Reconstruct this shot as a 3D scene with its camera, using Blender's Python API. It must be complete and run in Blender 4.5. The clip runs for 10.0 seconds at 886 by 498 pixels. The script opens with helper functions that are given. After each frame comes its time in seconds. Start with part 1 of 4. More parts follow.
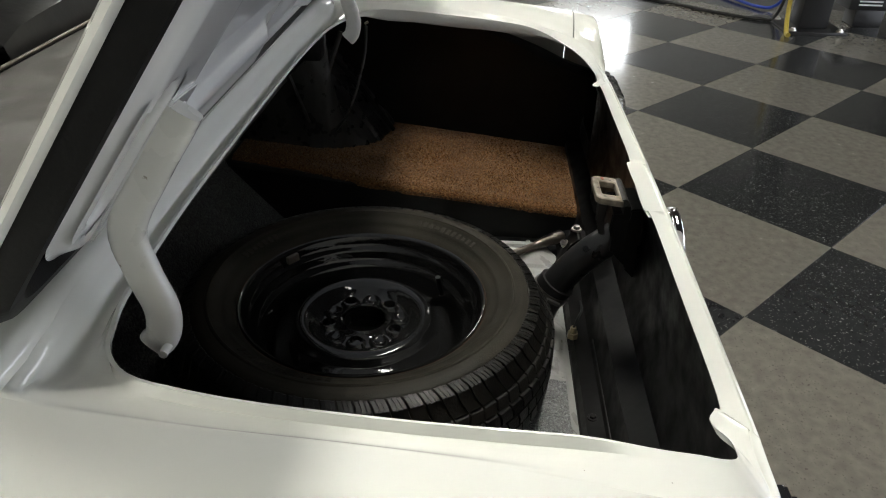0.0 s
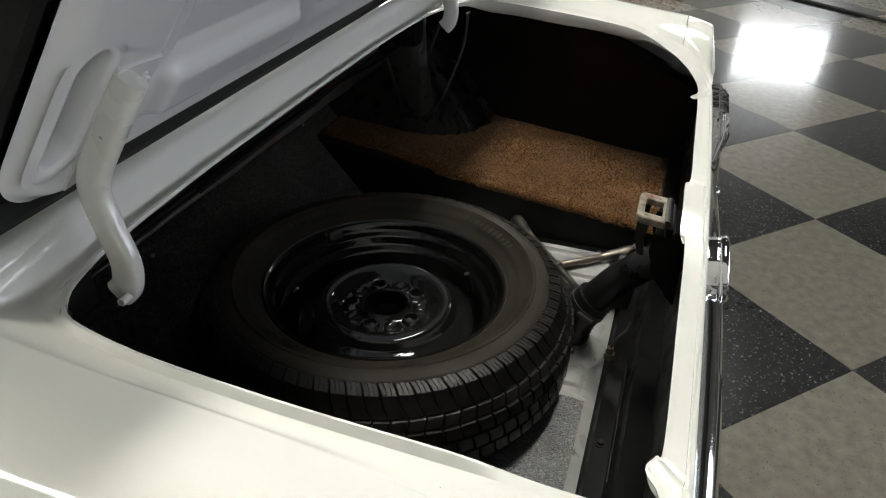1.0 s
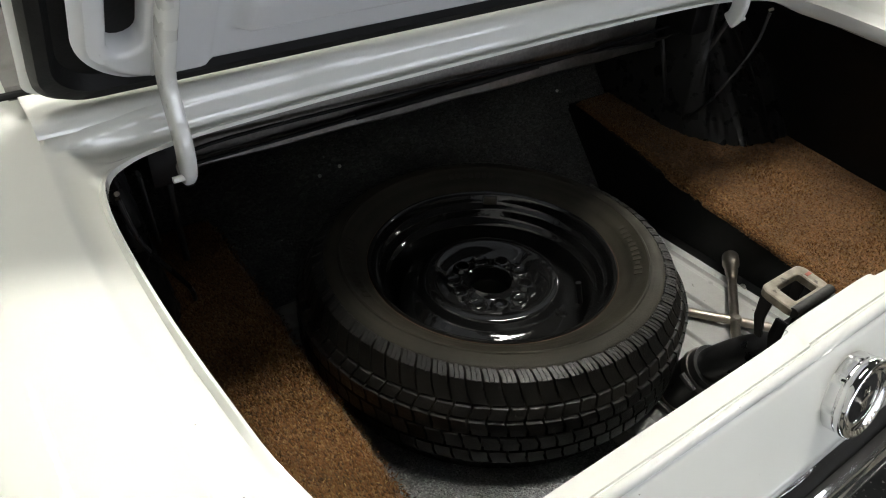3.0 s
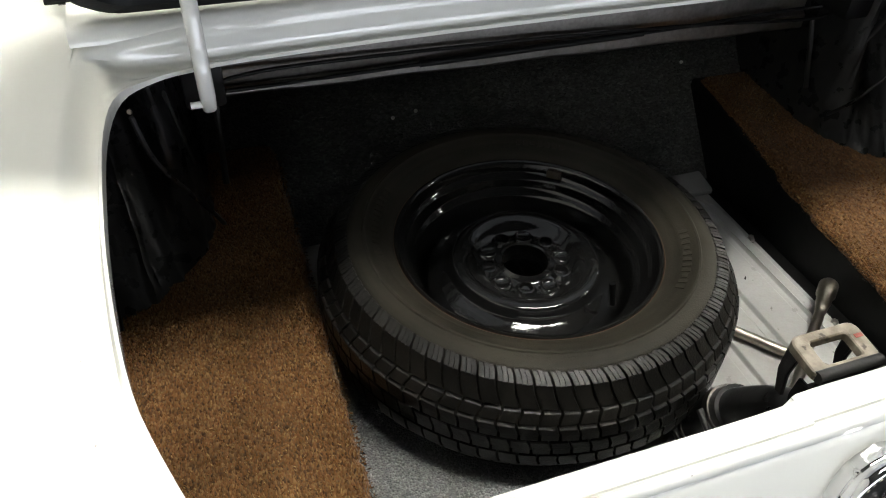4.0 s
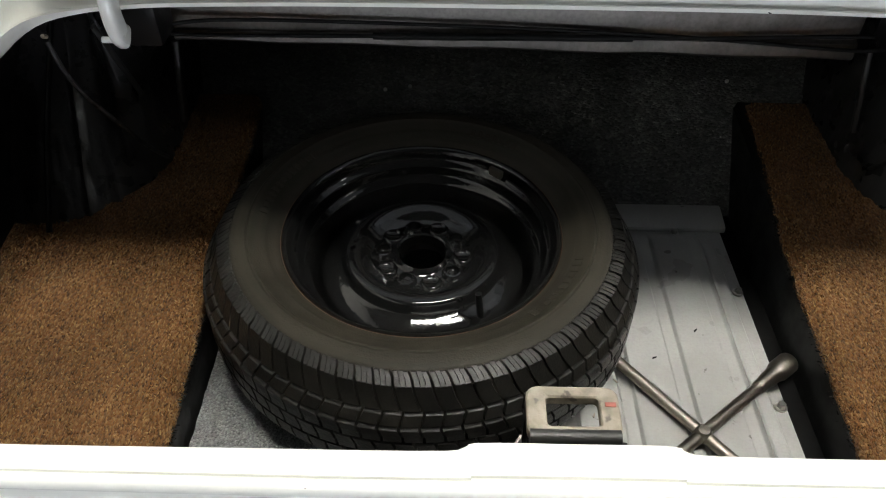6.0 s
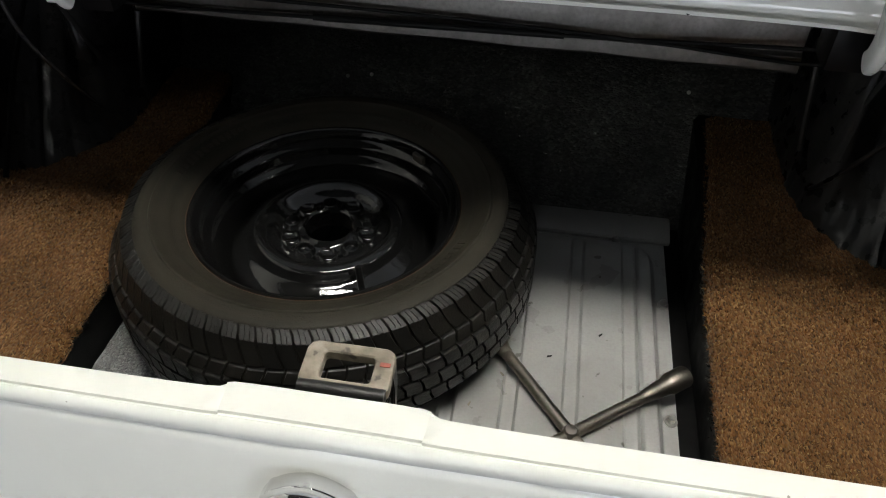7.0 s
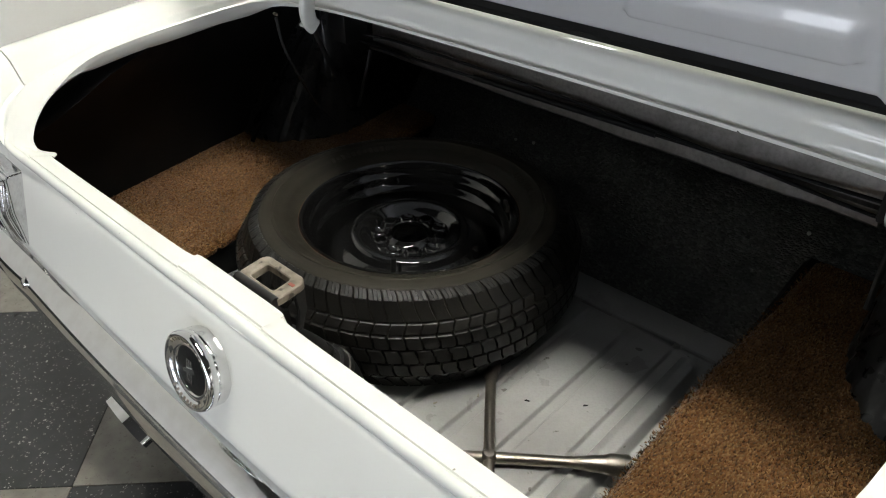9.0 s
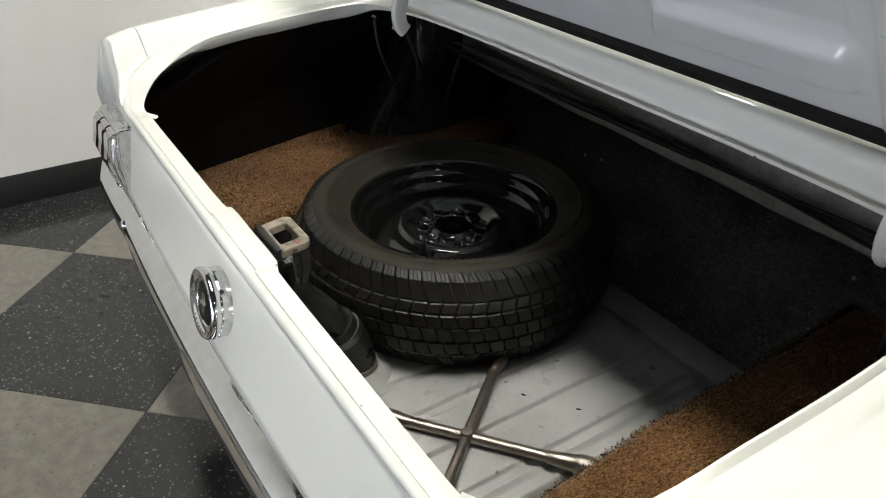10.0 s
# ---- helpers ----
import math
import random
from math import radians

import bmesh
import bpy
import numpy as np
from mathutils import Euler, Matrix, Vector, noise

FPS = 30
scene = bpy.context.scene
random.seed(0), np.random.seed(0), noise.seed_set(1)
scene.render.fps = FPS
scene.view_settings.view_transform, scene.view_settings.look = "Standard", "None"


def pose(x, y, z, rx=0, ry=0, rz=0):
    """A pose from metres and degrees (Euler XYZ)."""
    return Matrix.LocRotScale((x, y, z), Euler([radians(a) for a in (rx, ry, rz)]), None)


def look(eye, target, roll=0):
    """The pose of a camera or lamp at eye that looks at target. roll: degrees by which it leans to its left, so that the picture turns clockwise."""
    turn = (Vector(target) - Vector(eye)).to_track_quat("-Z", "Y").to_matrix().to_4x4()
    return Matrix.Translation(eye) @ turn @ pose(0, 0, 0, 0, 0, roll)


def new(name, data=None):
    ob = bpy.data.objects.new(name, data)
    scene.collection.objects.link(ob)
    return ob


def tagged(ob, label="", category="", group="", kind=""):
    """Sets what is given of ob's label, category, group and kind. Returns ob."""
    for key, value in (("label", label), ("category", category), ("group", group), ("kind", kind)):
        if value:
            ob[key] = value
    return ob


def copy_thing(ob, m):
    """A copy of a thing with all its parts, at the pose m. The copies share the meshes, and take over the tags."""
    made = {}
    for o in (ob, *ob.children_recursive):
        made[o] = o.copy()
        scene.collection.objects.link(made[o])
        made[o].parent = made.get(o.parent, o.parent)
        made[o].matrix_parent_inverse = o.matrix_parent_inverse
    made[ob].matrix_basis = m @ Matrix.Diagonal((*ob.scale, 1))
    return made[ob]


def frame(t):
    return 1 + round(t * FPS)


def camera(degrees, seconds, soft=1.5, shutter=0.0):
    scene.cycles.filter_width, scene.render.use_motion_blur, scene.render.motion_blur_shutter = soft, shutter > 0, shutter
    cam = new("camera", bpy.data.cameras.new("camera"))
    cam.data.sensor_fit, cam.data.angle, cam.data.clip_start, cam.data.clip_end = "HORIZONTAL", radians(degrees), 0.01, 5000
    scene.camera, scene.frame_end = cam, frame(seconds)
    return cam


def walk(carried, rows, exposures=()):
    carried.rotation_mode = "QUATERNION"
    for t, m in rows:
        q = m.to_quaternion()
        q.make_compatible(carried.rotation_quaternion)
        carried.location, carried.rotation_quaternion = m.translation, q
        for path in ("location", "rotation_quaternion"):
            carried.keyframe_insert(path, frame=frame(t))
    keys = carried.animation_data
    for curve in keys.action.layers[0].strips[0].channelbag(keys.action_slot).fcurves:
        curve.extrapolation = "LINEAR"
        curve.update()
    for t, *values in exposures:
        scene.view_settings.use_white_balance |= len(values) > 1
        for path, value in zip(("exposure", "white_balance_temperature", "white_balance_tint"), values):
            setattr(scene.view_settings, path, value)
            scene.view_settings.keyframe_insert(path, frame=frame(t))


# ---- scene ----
cam = camera(62.5, 10.0, soft=1.1)
PATH = [
    (0, (-1.101, 0.38, 1.306), (0.606, 0.462, 0.267), 1.4),
    (0.5, (-1.083, 0.282, 1.31), (0.598, 0.577, 0.268), 1.7),
    (1, (-1.05, 0.171, 1.313), (0.563, 0.673, 0.242), 1.9),
    (1.5, (-1.008, 0.061, 1.316), (0.499, 0.83, 0.25), 2.0),
    (2, (-0.928, -0.013, 1.318), (0.438, 0.952, 0.22), 2.1),
    (2.5, (-0.853, -0.08, 1.317), (0.341, 1.038, 0.166), 2.2),
    (3, (-0.762, -0.15, 1.321), (0.212, 1.138, 0.141), 2.1),
    (3.2, (-0.729, -0.166, 1.322), (0.149, 1.155, 0.104), 2.3),
    (4.3, (-0.481, -0.177, 1.326), (-0.042, 1.238, -0.018), 2.5),
    (4.5, (-0.445, -0.18, 1.321), (-0.064, 1.249, -0.026), 2.2),
    (5, (-0.329, -0.19, 1.329), (-0.124, 1.257, -0.037), 2.1),
    (5.2, (-0.287, -0.2, 1.328), (-0.136, 1.237, -0.056), 2.0),
    (6.5, (0.046, -0.239, 1.31), (-0.067, 1.216, -0.057), 0.2),
    (7, (0.185, -0.252, 1.292), (-0.062, 1.211, -0.05), 0.3),
    (7.5, (0.329, -0.256, 1.294), (-0.109, 1.2, -0.005), -0.1),
    (8, (0.45, -0.26, 1.299), (-0.221, 1.154, 0.053), 0.1),
    (8.5, (0.579, -0.264, 1.299), (-0.354, 1.07, 0.138), -0.4),
    (9, (0.697, -0.248, 1.302), (-0.43, 0.974, 0.191), 0.2),
    (9.5, (0.809, -0.213, 1.302), (-0.467, 0.887, 0.224), 0.3),
    (10, (0.909, -0.148, 1.297), (-0.509, 0.783, 0.238), 0.6),
]
EXPOSURES = [(0.0, -0.66), (1.5, -0.65), (2.5, -0.39), (3.2, -0.36), (4.3, 0.24), (5.0, 0.95), (5.3, 0.80), (6.3, -0.34), (7.0, -0.54), (8.0, -0.45), (10.0, -0.38)]
CEILING = 3.3
GLOW = 120.0        # strength of the ceiling fittings
REAR_FILL = 12.0         # bluish glow added out of view behind the car
# the third fitting is added, unseen, to brighten the far floor
FITTINGS = [((0.33, -0.045), (1.5, 0.18), 0), ((4.2, -0.5), (0.35, 0.13), 0), ((5.6, 2.2), (2.8, 0.26), 0), ((-1.35, 1.75), (0.9, 0.16), 90)]
walk(cam, [(t, look(eye, target, roll)) for t, eye, target, roll in PATH], EXPOSURES)

# ---- world and light ----
world = bpy.data.worlds.new("world")
scene.world = world
world.use_nodes = True
world.node_tree.nodes["Background"].inputs[0].default_value = (0.6, 0.63, 0.66, 1)
world.node_tree.nodes["Background"].inputs[1].default_value = 0.02

CX = 0.022          # the car's centre line


# ---- materials ----
def material(name, colour, rough=0.5, metal=0.0, coat=0.0, grain=0.0, grain_size=200.0, bump=0.0, stain=0.0,
             stain_size=6.0, other=None, spec=0.5, rough_var=0.0, spots=None, rings=None):
    """A principled surface with fine grain, broad stains, uneven gloss and a fine relief."""
    m = bpy.data.materials.new(name)
    m.use_nodes = True
    nt = m.node_tree
    b = nt.nodes["Principled BSDF"]
    b.inputs["Base Color"].default_value = (*colour, 1)
    b.inputs["Roughness"].default_value = rough
    b.inputs["Metallic"].default_value = metal
    b.inputs["Coat Weight"].default_value = coat
    b.inputs["Coat Roughness"].default_value = 0.04
    b.inputs["Specular IOR Level"].default_value = spec
    coord = nt.nodes.new("ShaderNodeTexCoord")

    def noise_tex(scale, detail=4.0):
        n = nt.nodes.new("ShaderNodeTexNoise")
        n.inputs["Scale"].default_value = scale
        n.inputs["Detail"].default_value = detail
        nt.links.new(coord.outputs["Object"], n.inputs["Vector"])
        return n

    last = None
    dark = other or tuple(c * 0.45 for c in colour)
    for amount, size in ((stain, stain_size), (grain, grain_size)):
        if amount <= 0:
            continue
        n = noise_tex(size)
        ramp = nt.nodes.new("ShaderNodeMapRange")
        ramp.inputs["From Min"].default_value = 0.42
        ramp.inputs["From Max"].default_value = 0.68
        ramp.inputs["To Max"].default_value = amount
        nt.links.new(n.outputs["Fac"], ramp.inputs["Value"])
        mix = nt.nodes.new("ShaderNodeMix")
        mix.data_type = "RGBA"
        mix.inputs["A"].default_value = (*colour, 1)
        mix.inputs["B"].default_value = (*dark, 1)
        nt.links.new(ramp.outputs["Result"], mix.inputs["Factor"])
        if last is not None:
            nt.links.new(last, mix.inputs["A"])
        last = mix.outputs["Result"]
    if rings:
        flat = nt.nodes.new("ShaderNodeVectorMath")
        flat.operation = "MULTIPLY"
        flat.inputs[1].default_value = (1, 1, 0)
        nt.links.new(coord.outputs["Object"], flat.inputs[0])
        far = nt.nodes.new("ShaderNodeVectorMath")
        far.operation = "LENGTH"
        nt.links.new(flat.outputs["Vector"], far.inputs[0])
        n = nt.nodes.new("ShaderNodeTexNoise")
        n.noise_dimensions = "1D"
        n.inputs["Scale"].default_value = rings[0]
        n.inputs["Detail"].default_value = 4.0
        nt.links.new(far.outputs["Value"], n.inputs["W"])
        ramp = nt.nodes.new("ShaderNodeMapRange")
        ramp.inputs["From Min"].default_value = 0.40
        ramp.inputs["From Max"].default_value = 0.66
        ramp.inputs["To Max"].default_value = rings[1]
        nt.links.new(n.outputs["Fac"], ramp.inputs["Value"])
        mix = nt.nodes.new("ShaderNodeMix")
        mix.data_type = "RGBA"
        mix.inputs["A"].default_value = (*colour, 1)
        mix.inputs["B"].default_value = (*rings[2], 1)
        nt.links.new(ramp.outputs["Result"], mix.inputs["Factor"])
        if last is not None:
            nt.links.new(last, mix.inputs["A"])
        last = mix.outputs["Result"]
    for size, cut, soft, tint in spots or ():
        n = noise_tex(size, 3.0)
        ramp = nt.nodes.new("ShaderNodeMapRange")
        ramp.inputs["From Min"].default_value = cut
        ramp.inputs["From Max"].default_value = cut + soft
        ramp.inputs["To Max"].default_value = 0.85
        nt.links.new(n.outputs["Fac"], ramp.inputs["Value"])
        mix = nt.nodes.new("ShaderNodeMix")
        mix.data_type = "RGBA"
        mix.inputs["A"].default_value = (*colour, 1)
        mix.inputs["B"].default_value = (*tint, 1)
        nt.links.new(ramp.outputs["Result"], mix.inputs["Factor"])
        if last is not None:
            nt.links.new(last, mix.inputs["A"])
        last = mix.outputs["Result"]
    if last is not None:
        nt.links.new(last, b.inputs["Base Color"])
    if rough_var > 0:
        n = noise_tex(stain_size * 1.7)
        r = nt.nodes.new("ShaderNodeMapRange")
        r.inputs["From Min"].default_value = 0.35
        r.inputs["From Max"].default_value = 0.65
        r.inputs["To Min"].default_value = max(0.02, rough - rough_var)
        r.inputs["To Max"].default_value = rough + rough_var
        nt.links.new(n.outputs["Fac"], r.inputs["Value"])
        nt.links.new(r.outputs["Result"], b.inputs["Roughness"])
    if bump > 0:
        n = noise_tex(grain_size)
        bp = nt.nodes.new("ShaderNodeBump")
        bp.inputs["Strength"].default_value = bump
        bp.inputs["Distance"].default_value = 0.002
        nt.links.new(n.outputs["Fac"], bp.inputs["Height"])
        nt.links.new(bp.outputs["Normal"], b.inputs["Normal"])
    return m


def carpet(name, colours, scale, stretch=(1, 1, 1), bump=1.0, rough=0.95):
    """Looped carpet: many small flecks of a few yarn colours."""
    m = bpy.data.materials.new(name)
    m.use_nodes = True
    nt = m.node_tree
    b = nt.nodes["Principled BSDF"]
    b.inputs["Roughness"].default_value = rough
    b.inputs["Specular IOR Level"].default_value = 0.15
    b.inputs["Sheen Weight"].default_value = 0.15
    coord = nt.nodes.new("ShaderNodeTexCoord")
    mapping = nt.nodes.new("ShaderNodeMapping")
    mapping.inputs["Scale"].default_value = stretch
    nt.links.new(coord.outputs["Object"], mapping.inputs["Vector"])
    cells = nt.nodes.new("ShaderNodeTexVoronoi")
    cells.inputs["Scale"].default_value = scale
    nt.links.new(mapping.outputs["Vector"], cells.inputs["Vector"])
    pick = nt.nodes.new("ShaderNodeSeparateColor")
    nt.links.new(cells.outputs["Color"], pick.inputs["Color"])
    ramp = nt.nodes.new("ShaderNodeValToRGB")
    ramp.color_ramp.interpolation = "LINEAR"
    el = ramp.color_ramp.elements
    el[0].position, el[0].color = 0.0, (*colours[0], 1)
    el[1].position, el[1].color = 1.0, (*colours[-1], 1)
    for k, c in enumerate(colours[1:-1]):
        e = el.new((k + 1) / (len(colours) - 1))
        e.color = (*c, 1)
    nt.links.new(pick.outputs["Red"], ramp.inputs["Fac"])
    broad = nt.nodes.new("ShaderNodeTexNoise")
    broad.inputs["Scale"].default_value = 9.0
    broad.inputs["Detail"].default_value = 5.0
    nt.links.new(coord.outputs["Object"], broad.inputs["Vector"])
    rng = nt.nodes.new("ShaderNodeMapRange")
    rng.inputs["From Min"].default_value, rng.inputs["From Max"].default_value = 0.3, 0.7
    rng.inputs["To Min"].default_value, rng.inputs["To Max"].default_value = 0.72, 1.2
    nt.links.new(broad.outputs["Fac"], rng.inputs["Value"])
    mul = nt.nodes.new("ShaderNodeVectorMath")
    mul.operation = "SCALE"
    nt.links.new(ramp.outputs["Color"], mul.inputs["Vector"])
    nt.links.new(rng.outputs["Result"], mul.inputs["Scale"])
    nt.links.new(mul.outputs["Vector"], b.inputs["Base Color"])
    bp = nt.nodes.new("ShaderNodeBump")
    bp.invert = True
    bp.inputs["Strength"].default_value = bump
    bp.inputs["Distance"].default_value = 0.004
    nt.links.new(cells.outputs["Distance"], bp.inputs["Height"])
    nt.links.new(bp.outputs["Normal"], b.inputs["Normal"])
    return m


def yarn(name, colours, rough=0.9):
    """Loose yarn ends: each strand takes one of a few colours."""
    m = bpy.data.materials.new(name)
    m.use_nodes = True
    nt = m.node_tree
    b = nt.nodes["Principled BSDF"]
    b.inputs["Roughness"].default_value = rough
    b.inputs["Specular IOR Level"].default_value = 0.15
    geo = nt.nodes.new("ShaderNodeNewGeometry")
    ramp = nt.nodes.new("ShaderNodeValToRGB")
    ramp.color_ramp.interpolation = "CONSTANT"
    el = ramp.color_ramp.elements
    el[0].position, el[0].color = 0.0, (*colours[0], 1)
    el[1].position, el[1].color = (len(colours) - 1) / len(colours), (*colours[-1], 1)
    for k, c in enumerate(colours[1:-1]):
        el.new((k + 1) / len(colours)).color = (*c, 1)
    nt.links.new(geo.outputs["Random Per Island"], ramp.inputs["Fac"])
    nt.links.new(ramp.outputs["Color"], b.inputs["Base Color"])
    return m


def glow(name, colour, strength):
    m = bpy.data.materials.new(name)
    m.use_nodes = True
    nt = m.node_tree
    nt.nodes.clear()
    out, em = nt.nodes.new("ShaderNodeOutputMaterial"), nt.nodes.new("ShaderNodeEmission")
    em.inputs["Color"].default_value = (*colour, 1)
    em.inputs["Strength"].default_value = strength
    nt.links.new(em.outputs[0], out.inputs["Surface"])
    return m


def tile_material(name, colour, fleck, fleck_amount, rough):
    """Polished vinyl tile with chips of a second colour; each tile differs a little."""
    m = bpy.data.materials.new(name)
    m.use_nodes = True
    nt = m.node_tree
    b = nt.nodes["Principled BSDF"]
    b.inputs["Specular IOR Level"].default_value = 0.15
    b.inputs["Coat Weight"].default_value = 0.45
    b.inputs["Coat Roughness"].default_value = 0.10
    geo = nt.nodes.new("ShaderNodeNewGeometry")
    info = nt.nodes.new("ShaderNodeObjectInfo")
    warp = nt.nodes.new("ShaderNodeTexNoise")
    warp.inputs["Scale"].default_value = 140.0
    nt.links.new(geo.outputs["Position"], warp.inputs["Vector"])
    bend = nt.nodes.new("ShaderNodeVectorMath")
    bend.operation = "MULTIPLY_ADD"
    bend.inputs[1].default_value = (0.012, 0.012, 0.012)
    nt.links.new(warp.outputs["Color"], bend.inputs[0])
    nt.links.new(geo.outputs["Position"], bend.inputs[2])
    shades = []
    for scale, size, share in ((70.0, 0.22, fleck_amount), (160.0, 0.30, fleck_amount * 1.3)):
        n = nt.nodes.new("ShaderNodeTexVoronoi")
        n.inputs["Scale"].default_value = scale
        nt.links.new(bend.outputs["Vector"], n.inputs["Vector"])
        near = nt.nodes.new("ShaderNodeMath")
        near.operation = "LESS_THAN"
        near.inputs[1].default_value = size
        nt.links.new(n.outputs["Distance"], near.inputs[0])
        pick = nt.nodes.new("ShaderNodeSeparateColor")
        nt.links.new(n.outputs["Color"], pick.inputs["Color"])
        few = nt.nodes.new("ShaderNodeMath")
        few.operation = "LESS_THAN"
        few.inputs[1].default_value = share
        nt.links.new(pick.outputs["Red"], few.inputs[0])
        both = nt.nodes.new("ShaderNodeMath")
        both.operation = "MULTIPLY"
        nt.links.new(near.outputs[0], both.inputs[0])
        nt.links.new(few.outputs[0], both.inputs[1])
        shade = nt.nodes.new("ShaderNodeMath")
        shade.operation = "MULTIPLY"
        nt.links.new(both.outputs[0], shade.inputs[0])
        nt.links.new(pick.outputs["Green"], shade.inputs[1])
        shades.append(shade.outputs[0])
    top = nt.nodes.new("ShaderNodeMath")
    top.operation = "MAXIMUM"
    nt.links.new(shades[0], top.inputs[0])
    nt.links.new(shades[1], top.inputs[1])
    cloud = nt.nodes.new("ShaderNodeTexNoise")
    cloud.inputs["Scale"].default_value = 30.0
    cloud.inputs["Detail"].default_value = 8.0
    nt.links.new(geo.outputs["Position"], cloud.inputs["Vector"])
    add = nt.nodes.new("ShaderNodeMath")
    add.operation = "MULTIPLY_ADD"
    add.inputs[1].default_value = 0.25
    nt.links.new(info.outputs["Random"], add.inputs[0])
    nt.links.new(cloud.outputs["Fac"], add.inputs[2])
    rng = nt.nodes.new("ShaderNodeMapRange")
    rng.inputs["From Min"].default_value, rng.inputs["From Max"].default_value = 0.3, 0.95
    rng.inputs["To Min"].default_value, rng.inputs["To Max"].default_value = 0.75, 1.25
    nt.links.new(add.outputs[0], rng.inputs["Value"])
    sc = nt.nodes.new("ShaderNodeVectorMath")
    sc.operation = "SCALE"
    sc.inputs[0].default_value = colour
    nt.links.new(rng.outputs["Result"], sc.inputs["Scale"])
    mix = nt.nodes.new("ShaderNodeMix")
    mix.data_type = "RGBA"
    mix.inputs["B"].default_value = (*fleck, 1)
    nt.links.new(top.outputs[0], mix.inputs["Factor"])
    nt.links.new(sc.outputs["Vector"], mix.inputs["A"])
    nt.links.new(mix.outputs["Result"], b.inputs["Base Color"])
    rr = nt.nodes.new("ShaderNodeMapRange")
    rr.inputs["To Min"].default_value, rr.inputs["To Max"].default_value = rough * 0.6, rough * 1.5
    nt.links.new(cloud.outputs["Fac"], rr.inputs["Value"])
    nt.links.new(rr.outputs["Result"], b.inputs["Roughness"])
    return m


WHITE = material("white_paint", (0.76, 0.765, 0.72), 0.06, coat=0.0, stain=0.06, stain_size=5, other=(0.6, 0.58, 0.5), bump=0.02, grain_size=60, spots=[(90, 0.775, 0.02, (0.30, 0.28, 0.24))])
WHITE_IN = material("white_paint_inside", (0.70, 0.705, 0.67), 0.3, coat=0.7, stain=0.12, stain_size=12, other=(0.55, 0.52, 0.46), bump=0.02, grain_size=40, rough_var=0.05, spots=[(60, 0.745, 0.02, (0.30, 0.28, 0.24))])
LIDGREY = material("pale_grey_lid_paint", (0.70, 0.71, 0.715), 0.28, coat=0.8, stain=0.06, stain_size=6, other=(0.42, 0.42, 0.42), bump=0.02, grain_size=30)
BLACK = material("black_trunk_paint", (0.0055, 0.0055, 0.0055), 0.42, stain=0.6, stain_size=14, other=(0.010, 0.0095, 0.009), bump=0.10, grain_size=90, rough_var=0.12, spec=0.2)
SOUND = material("black_undercoat", (0.017, 0.0168, 0.0165), 0.34, stain=0.5, stain_size=20, other=(0.011, 0.011, 0.011), bump=0.6, grain_size=45, rough_var=0.14, spec=0.45)
CHROME = material("chrome", (0.78, 0.78, 0.78), 0.06, metal=1.0, stain=0.25, stain_size=40, other=(0.55, 0.53, 0.5), rough_var=0.04)
PITTED = material("pitted_chrome", (0.66, 0.655, 0.66), 0.06, metal=1.0, stain=0.35, stain_size=60, other=(0.36, 0.35, 0.35), bump=0.8, grain_size=32, rough_var=0.04)
STEEL = material("worn_steel", (0.31, 0.28, 0.24), 0.42, metal=1.0, stain=0.25, stain_size=35, other=(0.24, 0.19, 0.15), grain=0.3, grain_size=300, bump=0.15, rough_var=0.12)
RUBBER = material("tyre_rubber", (0.0172, 0.0155, 0.0118), 0.54, stain=0.6, stain_size=9, other=(0.037, 0.0325, 0.0235), grain=0.3, grain_size=400, bump=0.25, rough_var=0.10, spec=0.11, rings=(75, 0.45, (0.036, 0.032, 0.0245)))
TREAD = material("tyre_tread", (0.0072, 0.0069, 0.0062), 0.38, stain=0.5, stain_size=16, other=(0.018, 0.0163, 0.0135), grain=0.4, grain_size=300, bump=0.35, spec=0.28)
SEAL = material("black_rubber", (0.006, 0.006, 0.006), 0.5, stain=0.3, stain_size=20, bump=0.15, spec=0.15)
RIM = material("black_gloss_enamel", (0.0072, 0.0072, 0.0072), 0.07, coat=0.0, spec=0.50, bump=0.24, grain_size=60, stain=0.3, stain_size=30, other=(0.011, 0.010, 0.009), rough_var=0.035)
SILVER = material("silver_tank_paint", (0.38, 0.38, 0.365), 0.38, stain=0.65, stain_size=7, other=(0.27, 0.265, 0.25), grain=0.25, grain_size=260, bump=0.12, spec=0.5, rough_var=0.12, spots=[(38, 0.70, 0.03, (0.12, 0.115, 0.10)), (11, 0.68, 0.06, (0.24, 0.23, 0.21))])
GALV = material("galvanised_steel", (0.25, 0.237, 0.22), 0.34, metal=0.95, stain=0.6, stain_size=22, other=(0.12, 0.112, 0.10), grain=0.4, grain_size=150, bump=0.1)
LATCH = material("worn_primer", (0.32, 0.28, 0.22), 0.42, stain=0.85, stain_size=38, other=(0.10, 0.08, 0.055), grain=0.35, bump=0.4, grain_size=110, spots=[(55, 0.62, 0.05, (0.05, 0.04, 0.03))])
RED = material("red_mark", (0.34, 0.09, 0.06), 0.6, grain=0.4)
BRASS = material("yellow_zinc", (0.38, 0.32, 0.20), 0.35, metal=0.9, stain=0.5, stain_size=60)
ZINC = material("zinc_bolt", (0.6, 0.59, 0.56), 0.3, metal=1.0, grain=0.3)
BROWN = carpet("brown_tweed_carpet", [(0.048, 0.023, 0.010), (0.135, 0.058, 0.019), (0.183, 0.085, 0.030), (0.107, 0.052, 0.020), (0.243, 0.138, 0.058), (0.069, 0.035, 0.017)], 480, (1, 0.45, 1), bump=0.5)
